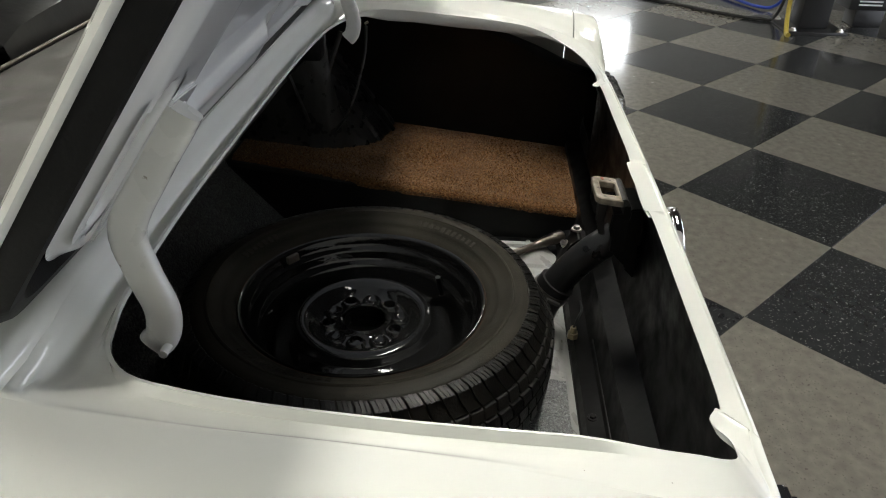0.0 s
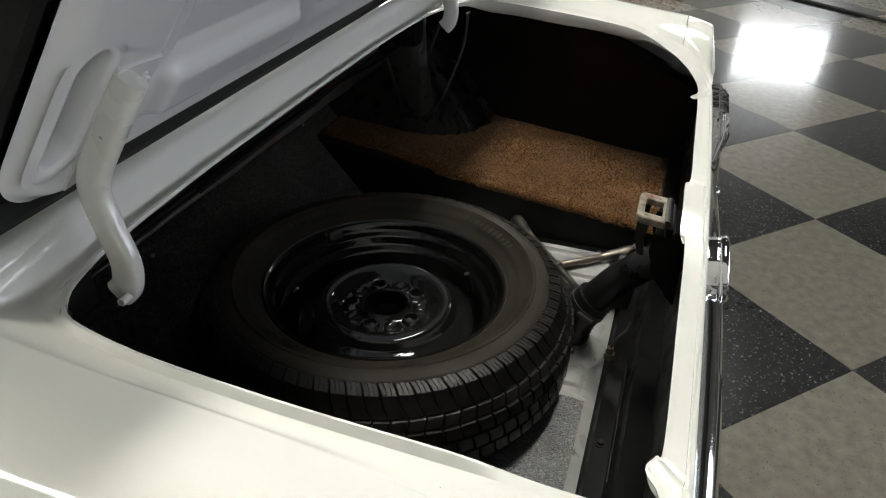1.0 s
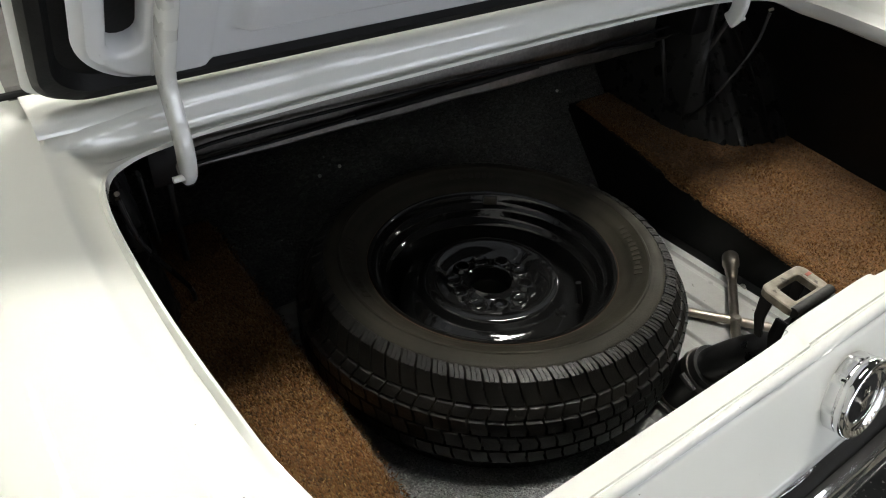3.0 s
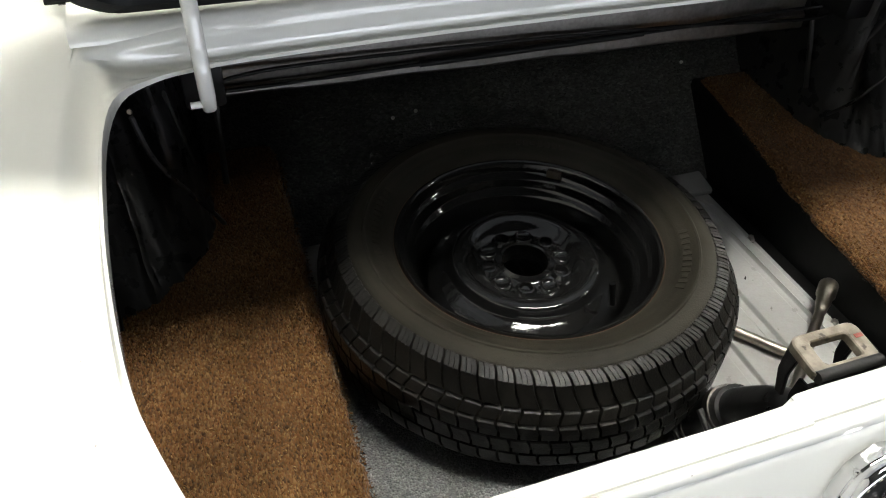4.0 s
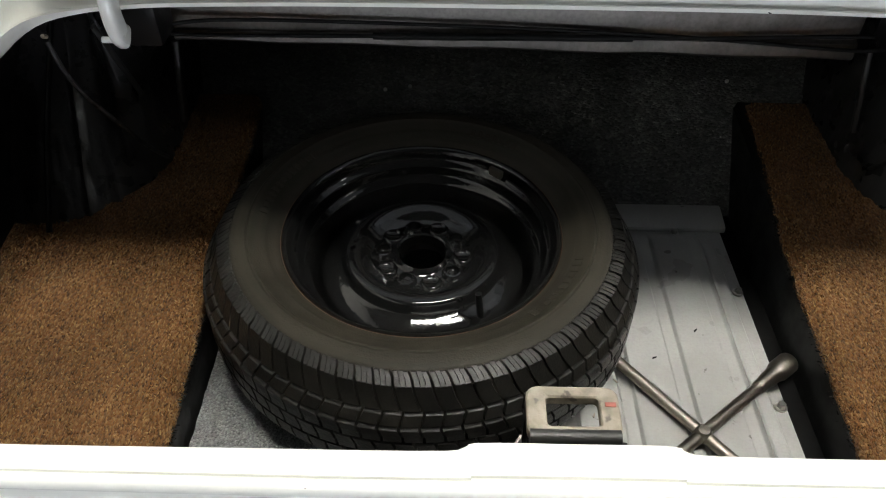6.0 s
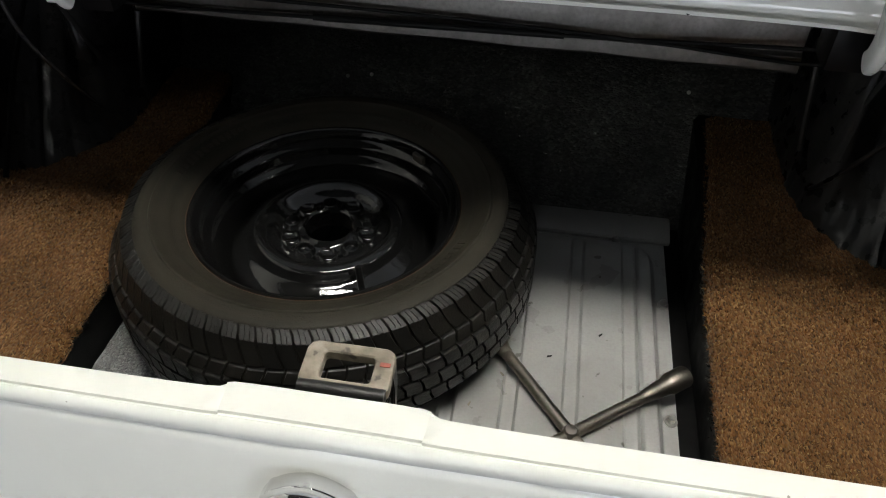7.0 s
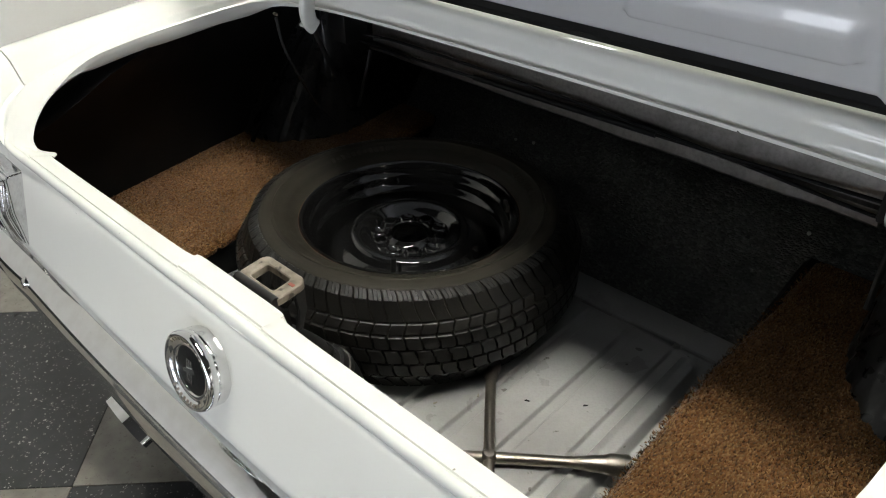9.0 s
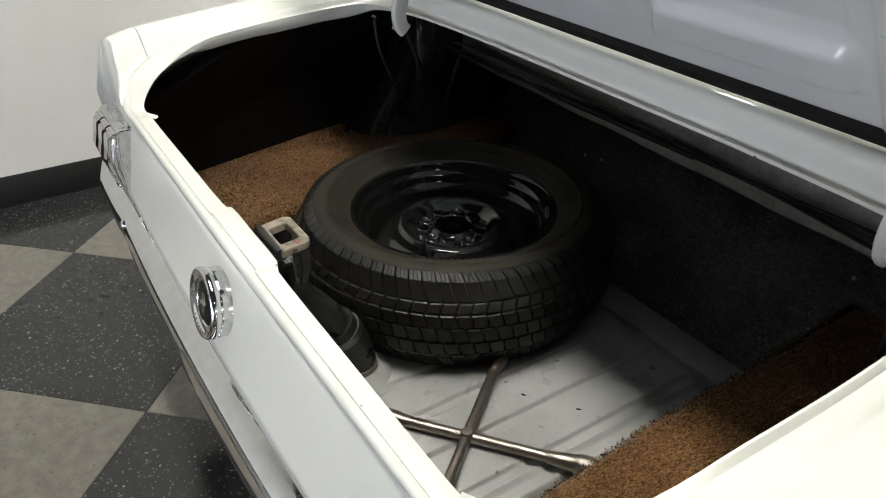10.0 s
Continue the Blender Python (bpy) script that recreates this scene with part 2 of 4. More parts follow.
PILE = yarn("brown_tweed_yarn", [(0.062, 0.030, 0.013), (0.149, 0.069, 0.023), (0.203, 0.104, 0.037), (0.107, 0.052, 0.018), (0.169, 0.079, 0.026), (0.304, 0.200, 0.091), (0.069, 0.032, 0.013), (0.135, 0.062, 0.020)])
CHARCOAL = carpet("charcoal_carpet", [(0.058, 0.059, 0.056), (0.110, 0.113, 0.108), (0.078, 0.080, 0.076), (0.160, 0.163, 0.155), (0.068, 0.069, 0.066)], 300, (0.6, 1, 1))
GREYMAT = carpet("grey_felt", [(0.12, 0.124, 0.124), (0.27, 0.277, 0.276), (0.187, 0.19, 0.19), (0.40, 0.405, 0.40), (0.153, 0.157, 0.156)], 420)
LENS = material("red_lens", (0.032, 0.007, 0.009), 0.12, coat=0.6, stain=0.3, stain_size=40)
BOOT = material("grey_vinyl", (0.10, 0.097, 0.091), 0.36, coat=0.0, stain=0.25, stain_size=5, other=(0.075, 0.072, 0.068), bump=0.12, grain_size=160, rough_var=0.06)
HOSE = material("black_hose_rubber", (0.012, 0.012, 0.012), 0.34, stain=0.4, stain_size=18, other=(0.02, 0.019, 0.018), bump=0.1, spec=0.5, rough_var=0.08)
DULL = material("dull_dark_steel", (0.035, 0.034, 0.033), 0.45, metal=0.4, stain=0.5, stain_size=30, bump=0.2)
RUST = material("rust_line", (0.10, 0.045, 0.02), 0.7, grain=0.6, grain_size=200, bump=0.3)
LEATHER = material("black_leather", (0.012, 0.012, 0.012), 0.28, bump=0.5, grain_size=30, stain=0.3)
WALL = material("white_wall_paint", (0.82, 0.815, 0.78), 0.75, stain=0.12, stain_size=1.5, other=(0.6, 0.59, 0.55), grain=0.06, grain_size=120, bump=0.06)
CEIL = material("ceiling_paint", (0.05, 0.049, 0.047), 0.85, stain=0.2, stain_size=1)
GREYWALL = material("grey_wall_paint", (0.20, 0.20, 0.195), 0.75, stain=0.15, stain_size=1.5, grain=0.06, grain_size=120, bump=0.06)
SKIRT = material("black_vinyl_skirting", (0.012, 0.012, 0.012), 0.4, stain=0.3, stain_size=10)
JOINT = material("floor_screed", (0.05, 0.048, 0.045), 0.6, grain=0.3)
DARKTILE = tile_material("dark_vinyl_tile", (0.026, 0.027, 0.028), (0.28, 0.28, 0.265), 0.22, 0.22)
GREYTILE = tile_material("grey_vinyl_tile", (0.185, 0.174, 0.15), (0.115, 0.105, 0.089), 0.35, 0.22)
LIFTBLACK = material("black_lift_paint", (0.018, 0.018, 0.018), 0.4, stain=0.5, stain_size=5)
YELLOW = material("yellow_paint", (0.5, 0.38, 0.05), 0.5, stain=0.4, stain_size=8)
BLUE = material("blue_hose", (0.02, 0.06, 0.4), 0.45, grain=0.2)
CABLE = material("black_cable", (0.015, 0.015, 0.015), 0.5, grain=0.2)
LIGHT = glow("fluorescent_diffuser", (1.0, 0.985, 0.90), GLOW)
DAY = glow("daylight_beyond", (0.95, 0.98, 1.0), 16.0)
# glow of the added panel that lights the tail from behind
FILLGLOW = glow("rear_fill_glow", (0.86, 0.905, 1.0), REAR_FILL)


# ---- mesh helpers ----
def finish(bm, name, mat, smooth=True, angle=40):
    bmesh.ops.recalc_face_normals(bm, faces=bm.faces)
    me = bpy.data.meshes.new(name)
    if smooth:
        for f in bm.faces:
            f.smooth = True
        for e in bm.edges:
            if len(e.link_faces) == 2 and e.calc_face_angle(0) > radians(angle):
                e.smooth = False
    bm.to_mesh(me)
    bm.free()
    for x in mat if isinstance(mat, (list, tuple)) else (mat,):
        me.materials.append(x)
    return me


def part(name, bm, mat, parent=None, label="", smooth=True, angle=40):
    ob = new(name, finish(bm, name, mat, smooth, angle))
    ob.parent = parent
    if label:
        tagged(ob, label)
    return ob


def empty(name, at, label, category, group="", kind=""):
    ob = new(name)
    ob.location = at
    ob.empty_display_size = 0.1
    return tagged(ob, label, category, group, kind)


def loft(rows, closed_u=False, closed_v=False, bm=None):
    """A skin over rows of points; closed_u joins each row's ends, closed_v the last row to the first."""
    bm = bm or bmesh.new()
    vs = [[bm.verts.new(p) for p in row] for row in rows]
    n = len(rows[0])
    for a in range(len(vs) if closed_v else len(vs) - 1):
        r0, r1 = vs[a], vs[(a + 1) % len(vs)]
        for k in range(n if closed_u else n - 1):
            quad = [r0[k], r0[(k + 1) % n], r1[(k + 1) % n], r1[k]]
            try:
                bm.faces.new(quad)
            except ValueError:
                pass
    return bm


def thicken(bm, t):
    """Gives a skin real thickness, inwards by t."""
    bmesh.ops.recalc_face_normals(bm, faces=bm.faces)
    bmesh.ops.solidify(bm, geom=bm.faces[:], thickness=t)
    return bm


def spline(pts, per=6):
    """A smooth line through the points."""
    P = [Vector(p) for p in pts]
    out = []
    for i in range(len(P) - 1):
        a, b = P[max(i - 1, 0)], P[i]
        c, d = P[i + 1], P[min(i + 2, len(P) - 1)]
        for k in range(per):
            t = k / per
            out.append(0.5 * ((2 * b) + (c - a) * t + (2 * a - 5 * b + 4 * c - d) * t * t + (3 * b - a - 3 * c + d) * t ** 3))
    out.append(P[-1])
    return out


def tube(path, radius, sides=12, bm=None, cap=True, flat=1.0, side=(1, 0, 0)):
    """A rod along a path. radius: one number or one a point; flat squeezes it across the side direction."""
    bm = bm or bmesh.new()
    P = [Vector(p) for p in path]
    R = radius if isinstance(radius, (list, tuple)) else [radius] * len(P)
    rows = []
    for i, p in enumerate(P):
        d = (P[min(i + 1, len(P) - 1)] - P[max(i - 1, 0)]).normalized()
        u = Vector(side) - d * d.dot(Vector(side))
        if u.length < 1e-3:
            u = d.orthogonal()
        u.normalize()
        w = d.cross(u)
        rows.append([p + (u * math.cos(2 * math.pi * k / sides) * flat + w * math.sin(2 * math.pi * k / sides)) * R[i] for k in range(sides)])
    loft(rows, closed_u=True, bm=bm)
    if cap:
        bm.verts.ensure_lookup_table()
        n = len(bm.verts)
        m = len(rows) * sides
        bm.faces.new([bm.verts[n - m + k] for k in range(sides)])
        bm.faces.new([bm.verts[n - sides + k] for k in range(sides)][::-1])
    return bm


def revolve(profile, sides=72, bm=None, at=(0, 0, 0), turn=None, wobble=0.0):
    """A skin turned about z: profile of (radius, height)."""
    bm = bm or bmesh.new()
    m = turn or Matrix.Identity(4)
    rows = []
    for k in range(sides):
        a = 2 * math.pi * k / sides
        rows.append([Vector(at) + (m @ Vector((r * math.cos(a), r * math.sin(a), z))) for r, z in profile])
    return loft(rows, closed_v=True, bm=bm)


def box(lo, hi, bevel=0.0, bm=None, turn=None, segments=2):
    bm = bm or bmesh.new()
    c = [(a + b) / 2 for a, b in zip(lo, hi)]
    s = [b - a for a, b in zip(lo, hi)]
    m = Matrix.Translation(c) @ (turn or Matrix.Identity(4)) @ Matrix.Diagonal((*s, 1))
    made = bmesh.ops.create_cube(bm, size=1, matrix=m)["verts"]
    if bevel > 0:
        edges = {e for v in made for e in v.link_edges}
        bmesh.ops.bevel(bm, geom=list(edges), offset=bevel, segments=segments, affect="EDGES", profile=0.6)
    return bm


def prism(outline, lo, hi, axis=2, bevel=0.0):
    """A flat outline of (a, b) pulled from lo to hi along an axis (0 x, 1 y, 2 z)."""
    bm = bmesh.new()

    def put(a, b, c):
        p = [a, b]
        p.insert(axis, c)
        return bm.verts.new(p)

    low = [put(a, b, lo) for a, b in outline]
    high = [put(a, b, hi) for a, b in outline]
    bm.faces.new(low[::-1])
    bm.faces.new(high)
    n = len(outline)
    for k in range(n):
        bm.faces.new([low[k], low[(k + 1) % n], high[(k + 1) % n], high[k]])
    if bevel > 0:
        bmesh.ops.recalc_face_normals(bm, faces=bm.faces)
        bmesh.ops.bevel(bm, geom=bm.edges[:], offset=bevel, segments=2, affect="EDGES")
    return bm


def rounded(x0, y0, x1, y1, r, n=6):
    pts = []
    for cx, cy, a0 in ((x1 - r, y0 + r, -90), (x1 - r, y1 - r, 0), (x0 + r, y1 - r, 90), (x0 + r, y0 + r, 180)):
        for k in range(n + 1):
            a = radians(a0 + 90 * k / n)
            pts.append((cx + r * math.cos(a), cy + r * math.sin(a)))
    return pts


def bolt(name, at, r, h, mat, parent, normal=(0, 0, 1), label=""):
    """A hex-headed bolt on a washer."""
    q = Vector(normal).to_track_quat("Z", "Y").to_matrix().to_4x4()
    bm = revolve([(0.0001, h * 0.35), (r * 1.5, h * 0.35), (r * 1.6, 0)], 14, at=at, turn=q)
    revolve([(0.0001, h), (r * 0.85, h), (r, h * 0.85), (r, h * 0.3)], 6, bm=bm, at=at, turn=q)
    return part(name, bm, mat, parent, label)


def mirror(pts):
    return [(-p[0], *p[1:]) for p in pts]


# ---- the room ----
TILE, ANGLE = 0.62, radians(46.0)
E1 = Vector((math.cos(ANGLE), math.sin(ANGLE), 0))
E2 = Vector((math.sin(ANGLE), -math.cos(ANGLE), 0))
CORNER = Vector((2.062, -0.868, 0))

SOUTH = -5.2
floor = part("floor", box((-2.0, SOUTH, -0.12), (9.0, 6.0, -0.006)), JOINT)
tagged(floor, "polished checkerboard floor of dark and grey speckled vinyl tiles", "floor", kind="structure")

wall_w = part("wall_west", box((-2.07, SOUTH, -0.12), (-1.925, 6.0, CEILING)), WALL)
tagged(wall_w, "plain white painted wall of the showroom", "wall", kind="structure")
# low openings added to this unseen wall so the tail panel gets light
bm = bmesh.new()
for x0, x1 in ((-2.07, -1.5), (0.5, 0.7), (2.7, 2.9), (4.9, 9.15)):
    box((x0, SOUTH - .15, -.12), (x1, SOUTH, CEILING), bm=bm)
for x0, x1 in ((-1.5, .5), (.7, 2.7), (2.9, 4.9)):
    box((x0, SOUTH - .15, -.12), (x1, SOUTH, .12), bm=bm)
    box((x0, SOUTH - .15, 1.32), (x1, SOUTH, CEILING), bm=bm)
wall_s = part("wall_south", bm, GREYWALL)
tagged(wall_s, "unseen grey wall with three added openings for fill light", "wall", kind="structure")
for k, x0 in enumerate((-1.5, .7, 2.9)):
    wn = empty("window_%d" % (k + 2), (x0 + 1, SOUTH, .12), "low white-framed opening, added out of view for fill light", "window", kind="structure")
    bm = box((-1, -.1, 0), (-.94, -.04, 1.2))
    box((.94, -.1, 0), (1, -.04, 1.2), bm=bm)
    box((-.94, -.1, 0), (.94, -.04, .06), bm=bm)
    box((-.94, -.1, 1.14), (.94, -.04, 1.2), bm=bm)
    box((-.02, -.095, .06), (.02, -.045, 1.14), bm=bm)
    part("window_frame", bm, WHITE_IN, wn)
# added glowing panel, out of view, sends bluish light through the openings
fill_panel = part("backdrop", box((-3.0, SOUTH - .62, -.1), (6.5, SOUTH - .6, 3.6)), FILLGLOW)
tagged(fill_panel, "glowing bluish panel added out of view to light the tail", "backdrop", kind="structure")
wall_n = part("wall_north", box((-2.07, 6.0, -0.12), (9.15, 6.15, CEILING)), GREYWALL)
tagged(wall_n, "plain grey painted wall of the showroom", "wall", kind="structure")
# east wall with one bright window
WIN = (-1.65, -0.5, 1.1, 1.85)      # y0, y1, z0, z1
bm = box((9.0, SOUTH, -0.12), (9.15, WIN[0], CEILING))
box((9.0, WIN[1], -0.12), (9.15, 6.0, CEILING), bm=bm)
box((9.0, WIN[0], -0.12), (9.15, WIN[1], WIN[2]), bm=bm)
box((9.0, WIN[0], WIN[3]), (9.15, WIN[1], CEILING), bm=bm)
wall_e = part("wall_east", bm, WALL)
tagged(wall_e, "plain white painted wall with one window", "wall", kind="structure")
win = empty("window_1", (9.0, (WIN[0] + WIN[1]) / 2, WIN[2]), "bright white-framed daylight window in the wall", "window", kind="structure")
wy, wz = (WIN[1] - WIN[0]) / 2, WIN[3] - WIN[2]
bm = box((0.03, -wy, 0), (0.09, -wy + 0.05, wz))
box((0.03, wy - 0.05, 0), (0.09, wy, wz), bm=bm)
box((0.03, -wy + 0.05, 0), (0.09, wy - 0.05, 0.05), bm=bm)
box((0.03, -wy + 0.05, wz - 0.05), (0.09, wy - 0.05, wz), bm=bm)
part("window_frame", bm, WHITE_IN, win)
part("pane", box((0.055, -wy + 0.05, 0.05), (0.065, wy - 0.05, wz - 0.05)), DAY, win)
ceiling = part("ceiling", box((-2.07, SOUTH - .15, CEILING), (9.15, 6.15, CEILING + .1)), CEIL)
tagged(ceiling, "plain dark ceiling with fluorescent fittings", "ceiling", kind="structure")
base = part("baseboard", box((-1.925, SOUTH, -0.006), (-1.915, 6.0, 0.115), 0.004), SKIRT)
tagged(base, "black vinyl skirting along the white wall", "baseboard", kind="structure")


def ceiling_light(at, size, turn=0):
    ob = empty("ceiling_light", at, "white fluorescent ceiling fitting with a glowing diffuser, out of view", "lamp", "ceiling fittings")
    ob.rotation_euler = (0, 0, radians(turn))
    w, h = size
    bm = box((-w / 2 - 0.03, -h / 2 - 0.03, 0.0), (w / 2 + 0.03, h / 2 + 0.03, 0.09), 0.006)
    part("frame", bm, WHITE_IN, ob)
    part("diffuser", box((-w / 2, -h / 2, -0.012), (w / 2, h / 2, -0.002), 0.003), LIGHT, ob)
    return ob


for at, size, turn in FITTINGS:
    ceiling_light((at[0], at[1], CEILING - .10), size, turn)

# ---- things on the showroom floor ----
column = empty("lift_column", (4.32, -1.92, 0), "black steel lift column bolted to the tiled floor", "lift column")
part("post", box((-0.09, -0.10, 0.02), (0.09, 0.10, 2.6), 0.012), LIFTBLACK, column)
part("base_plate", box((-0.2, -0.2, -0.001), (0.2, 0.2, 0.02), 0.004), LIFTBLACK, column)
for dx, dy in ((-0.16, 0.16), (-0.16, -0.16), (0.16, 0.16), (0.16, -0.16)):
    bolt("bolt", (dx, dy, 0.02), 0.016, 0.02, ZINC, column)
arm = empty("lift_arm", (4.5, -2.62, 0), "black steel lift arm with a white label, resting low", "lift arm")
part("beam", box((-0.12, -0.6, 0.12), (0.12, 0.42, 0.27), 0.015), LIFTBLACK, arm)
part("foot", box((-0.09, -0.5, -0.001), (0.09, -0.3, 0.12), 0.01), LIFTBLACK, arm)
part("foot", box((-0.09, 0.15, -0.001), (0.09, 0.35, 0.12), 0.01), LIFTBLACK, arm)
bm = bmesh.new()
for k in range(4):
    box((-0.126, 0.20, 0.155 + k * 0.024), (-0.1195, 0.36, 0.165 + k * 0.024), bm=bm)
part("label_bars", bm, WALL, arm, "white printed bars")
cab = part("cable", tube(spline([(5.6, -0.2, 0.012), (5.0, -1.0, 0.012), (4.68, -1.33, 0.012), (4.5, -1.62, 0.013), (4.47, -1.74, 0.05), (4.44, -1.80, 0.4)], 8), 0.012, 8), CABLE)
tagged(cab, "black rubber cable lying on the tiled floor", "cable")
hose = part("air_hose", tube(spline([(5.9, -1.35, 0.02), (5.2, -1.6, 0.02), (4.86, -1.74, 0.02), (4.80, -1.86, 0.06), (4.55, -1.90, 0.35), (4.43, -1.92, 0.7)], 8), 0.012, 8), BLUE)
tagged(hose, "blue air hose hanging beside the lift column", "hose")
yel = part("yellow_cable", tube(spline([(4.33, -1.76, 0.75), (4.32, -1.75, 0.4), (4.27, -1.74, 0.14), (4.14, -1.71, 0.016), (4.04, -1.69, 0.016)], 8), 0.016, 8), YELLOW)
tagged(yel, "yellow hose hanging down the lift column", "hose")
bag = part("red_tool_box", box((6.6, 0.2, -0.003), (7.3, 0.9, 0.45), 0.03), material("red_enamel", (0.22, 0.03, 0.025), 0.35, stain=0.3))
tagged(bag, "low dark red tool box on the floor", "tool box")

# ---- the car ----
car = empty("car", (CX, 0, 0), "white classic car with open trunk lid and chrome bumper", "car")

LIP = [(0, .750, .862), (.3, .748, .862), (.5, .737, .863), (.57, .725, .864), (.62, .706, .866), (.66, .662, .869), (.678, .58, .866),
       (.681, .45, .857), (.677, .34, .848), (.667, .24, .835), (.648, .178, .816), (.630, .140, .793), (.607, .115, .771), (.586, .108, .761),
       (.566, .109, .758), (.550, .1185, .757), (.539, .1215, .758), (.526, .113, .760), (.508, .107, .763), (.3, .106, .765), (.110, .106, .767), (.086, .114, .767), (0, .114, .768)]
CREASE = [(0, .774, .914), (.3, .772, .914), (.5, .764, .913), (.60, .756, .910), (.665, .757, .904), (.708, .752, .894), (.722, .62, .888),
          (.725, .48, .882), (.725, .345, .867), (.72, .22, .838), (.712, .157, .820), (.692, .117, .795), (.677, .097, .771),
          (.668, .086, .757), (.655, .079, .751), (.63, .0755, .750), (.60, .0745, .7495), (.57, .074, .7495), (.54, .074, .7495), (.3, .0715, .7495), (.102, .0700, .7495), (.09, .0700, .7495), (0, .0700, .7495)]


def smooth01(t):
    t = min(1, max(0, t))
    return t * t * (3 - 2 * t)


def ring(pts):
    half = spline(pts, 4)
    return half + [Vector((-p.x, p.y, p.z)) for p in reversed(half[1:-1])]


def between(a, b, f, dz):
    return [p + (q - p) * f + Vector((0, 0, (q.z - p.z) * (dz - f))) for p, q in zip(a, b)]


lip, crease = ring(LIP), ring(CREASE)


def flange(p):
    """Height of the upright seal flange above the lip: tallest along the sides."""
    return .014 * smooth01((p.y - .17) / .12) * (1 - .7 * smooth01((p.y - .62) / .10))


under = [p + Vector((0.012 * math.copysign(1, p.x) if abs(p.x) > 0.02 else 0, (0.012 if p.y > 0.42 else -0.004 - .008 * smooth01((p.y - .2) / .1)), -.005 - .011 * smooth01((p.y - .2) / .1) * (1 - smooth01((p.y - .60) / .08)))) for p in lip]
edge = [p + Vector((0, 0, -.0015 - .0025 * smooth01((p.y - .2) / .1) * (1 - smooth01((p.y - .60) / .08)))) for p in lip]
lip = [p + Vector((0, 0, flange(p))) for p in lip]
hem = [p + Vector((.003 * math.copysign(1, p.x) if abs(p.x) > .3 else 0, .003 if p.y > .6 else 0, .0005)) for p in lip]


def section(front, side, rear):
    """One line of the gutter: how far out and how far up between lip and crease, at the front, the sides and the tail."""
    out = []
    for p, q in zip(lip, crease):
        a = smooth01((p.y - .64) / .07)
        b = smooth01((.19 - p.y) / .07)
        f = front[0] * a + rear[0] * b + side[0] * (1 - a - b)
        h = front[1] * a + rear[1] * b + side[1] * (1 - a - b)
        low = p.z - flange(p) * .75
        out.append(Vector((p.x + (q.x - p.x) * f, p.y + (q.y - p.y) * f, low + (q.z - low) * h)))
    return out


SECTIONS = [((.05, .00), (.14, .03), (.12, 0)), ((.12, .07), (.34, .08), (.55, .04)), ((.20, .00), (.52, .20), (.68, .06)), ((.34, -.11), (.68, .45), (.70, .24)),
            ((.52, -.05), (.78, .68), (.72, .25)), ((.66, .14), (.84, .80), (.745, .24)), ((.75, .30), (.90, .91), (.785, .10)), ((.71, .60), (.94, .95), (.88, .20)), ((.84, .93), (.975, .985), (.955, .45))]
part("opening_flange", loft([under, edge, lip, hem] + [section(*s) for s in SECTIONS] + [crease, [p + Vector((.010 * math.copysign(1, p.x) if abs(p.x) > .6 and p.y > .1 else 0, .012 if p.y > .6 else .003, -.007)) for p in crease]], closed_u=True),
     WHITE, car, "white painted gutter round the trunk opening", angle=60)


rng = random.Random(8)
for x in (-.31, -.052, .118, .127, .335):
    p = min(lip, key=lambda q: abs(q.x - x) + (0 if q.y > .6 else 9))
    n = rng.uniform(.005, .012)
    outline = [(-n, -.0004), (-n * .6, -.0022), (n * .1, -.0013), (n * .5, -.0026), (n, -.0003), (n * .2, .0012), (-n * .6, .0006)]
    c = part("paint_chip", prism(outline, 0, .0006), SEAL, car, "bare dark chip in the white paint")
    c.matrix_local = Matrix.Translation((x, p.y + .0016, p.z - .0038)) @ Matrix.Rotation(radians(84), 4, "X")


def along(table, y):
    ys = [r[0] for r in table]
    return [float(np.interp(y, ys, [r[k] for r in table])) for k in range(1, len(table[0]))]


SIDE = [(.068, .652, .745, .846, .840), (.092, .672, .760, .851, .841), (.115, .69, .795, .856, .842), (.157, .712, .820, .863, .842), (.22, .72, .838, .869, .843),
        (.345, .725, .867, .882, .843), (.48, .725, .882, .894, .846), (.62, .722, .888, .901, .848), (.752, .710, .895, .908, .85), (1.0, .70, .905, .915, .85), (2.1, .70, .92, .93, .86)]


EDGE = sorted((p.y, p.x, p.z) for p in crease if p.x > .645 and p.y > .07)


def side_profile(y):
    cx, cz, zt, ox = along(SIDE, y)
    if .077 < y < .75:
        cx, cz = along(EDGE, y)
    zt = max(zt, cz + .004)
    return [(cx - .0015, y, cz + .0003), (cx + .006, y, cz + .001 + (zt - cz) * .12), (cx + .018, y, cz + (zt - cz) * .42), (cx + .036, y, cz + (zt - cz) * .84), ((cx + ox) / 2, y, zt + .004), (ox - .034, y, zt + .0015), (ox - .012, y, zt - .004),
            (ox + .006, y, zt - .014), (ox + .022, y, zt - .032), (ox + .036, y, zt - .066), (ox + .046, y, zt - .13), (ox + .046, y, zt - .2), (ox + .03, y, .55), (ox - .01, y, .36), (ox - .06, y, .28)]


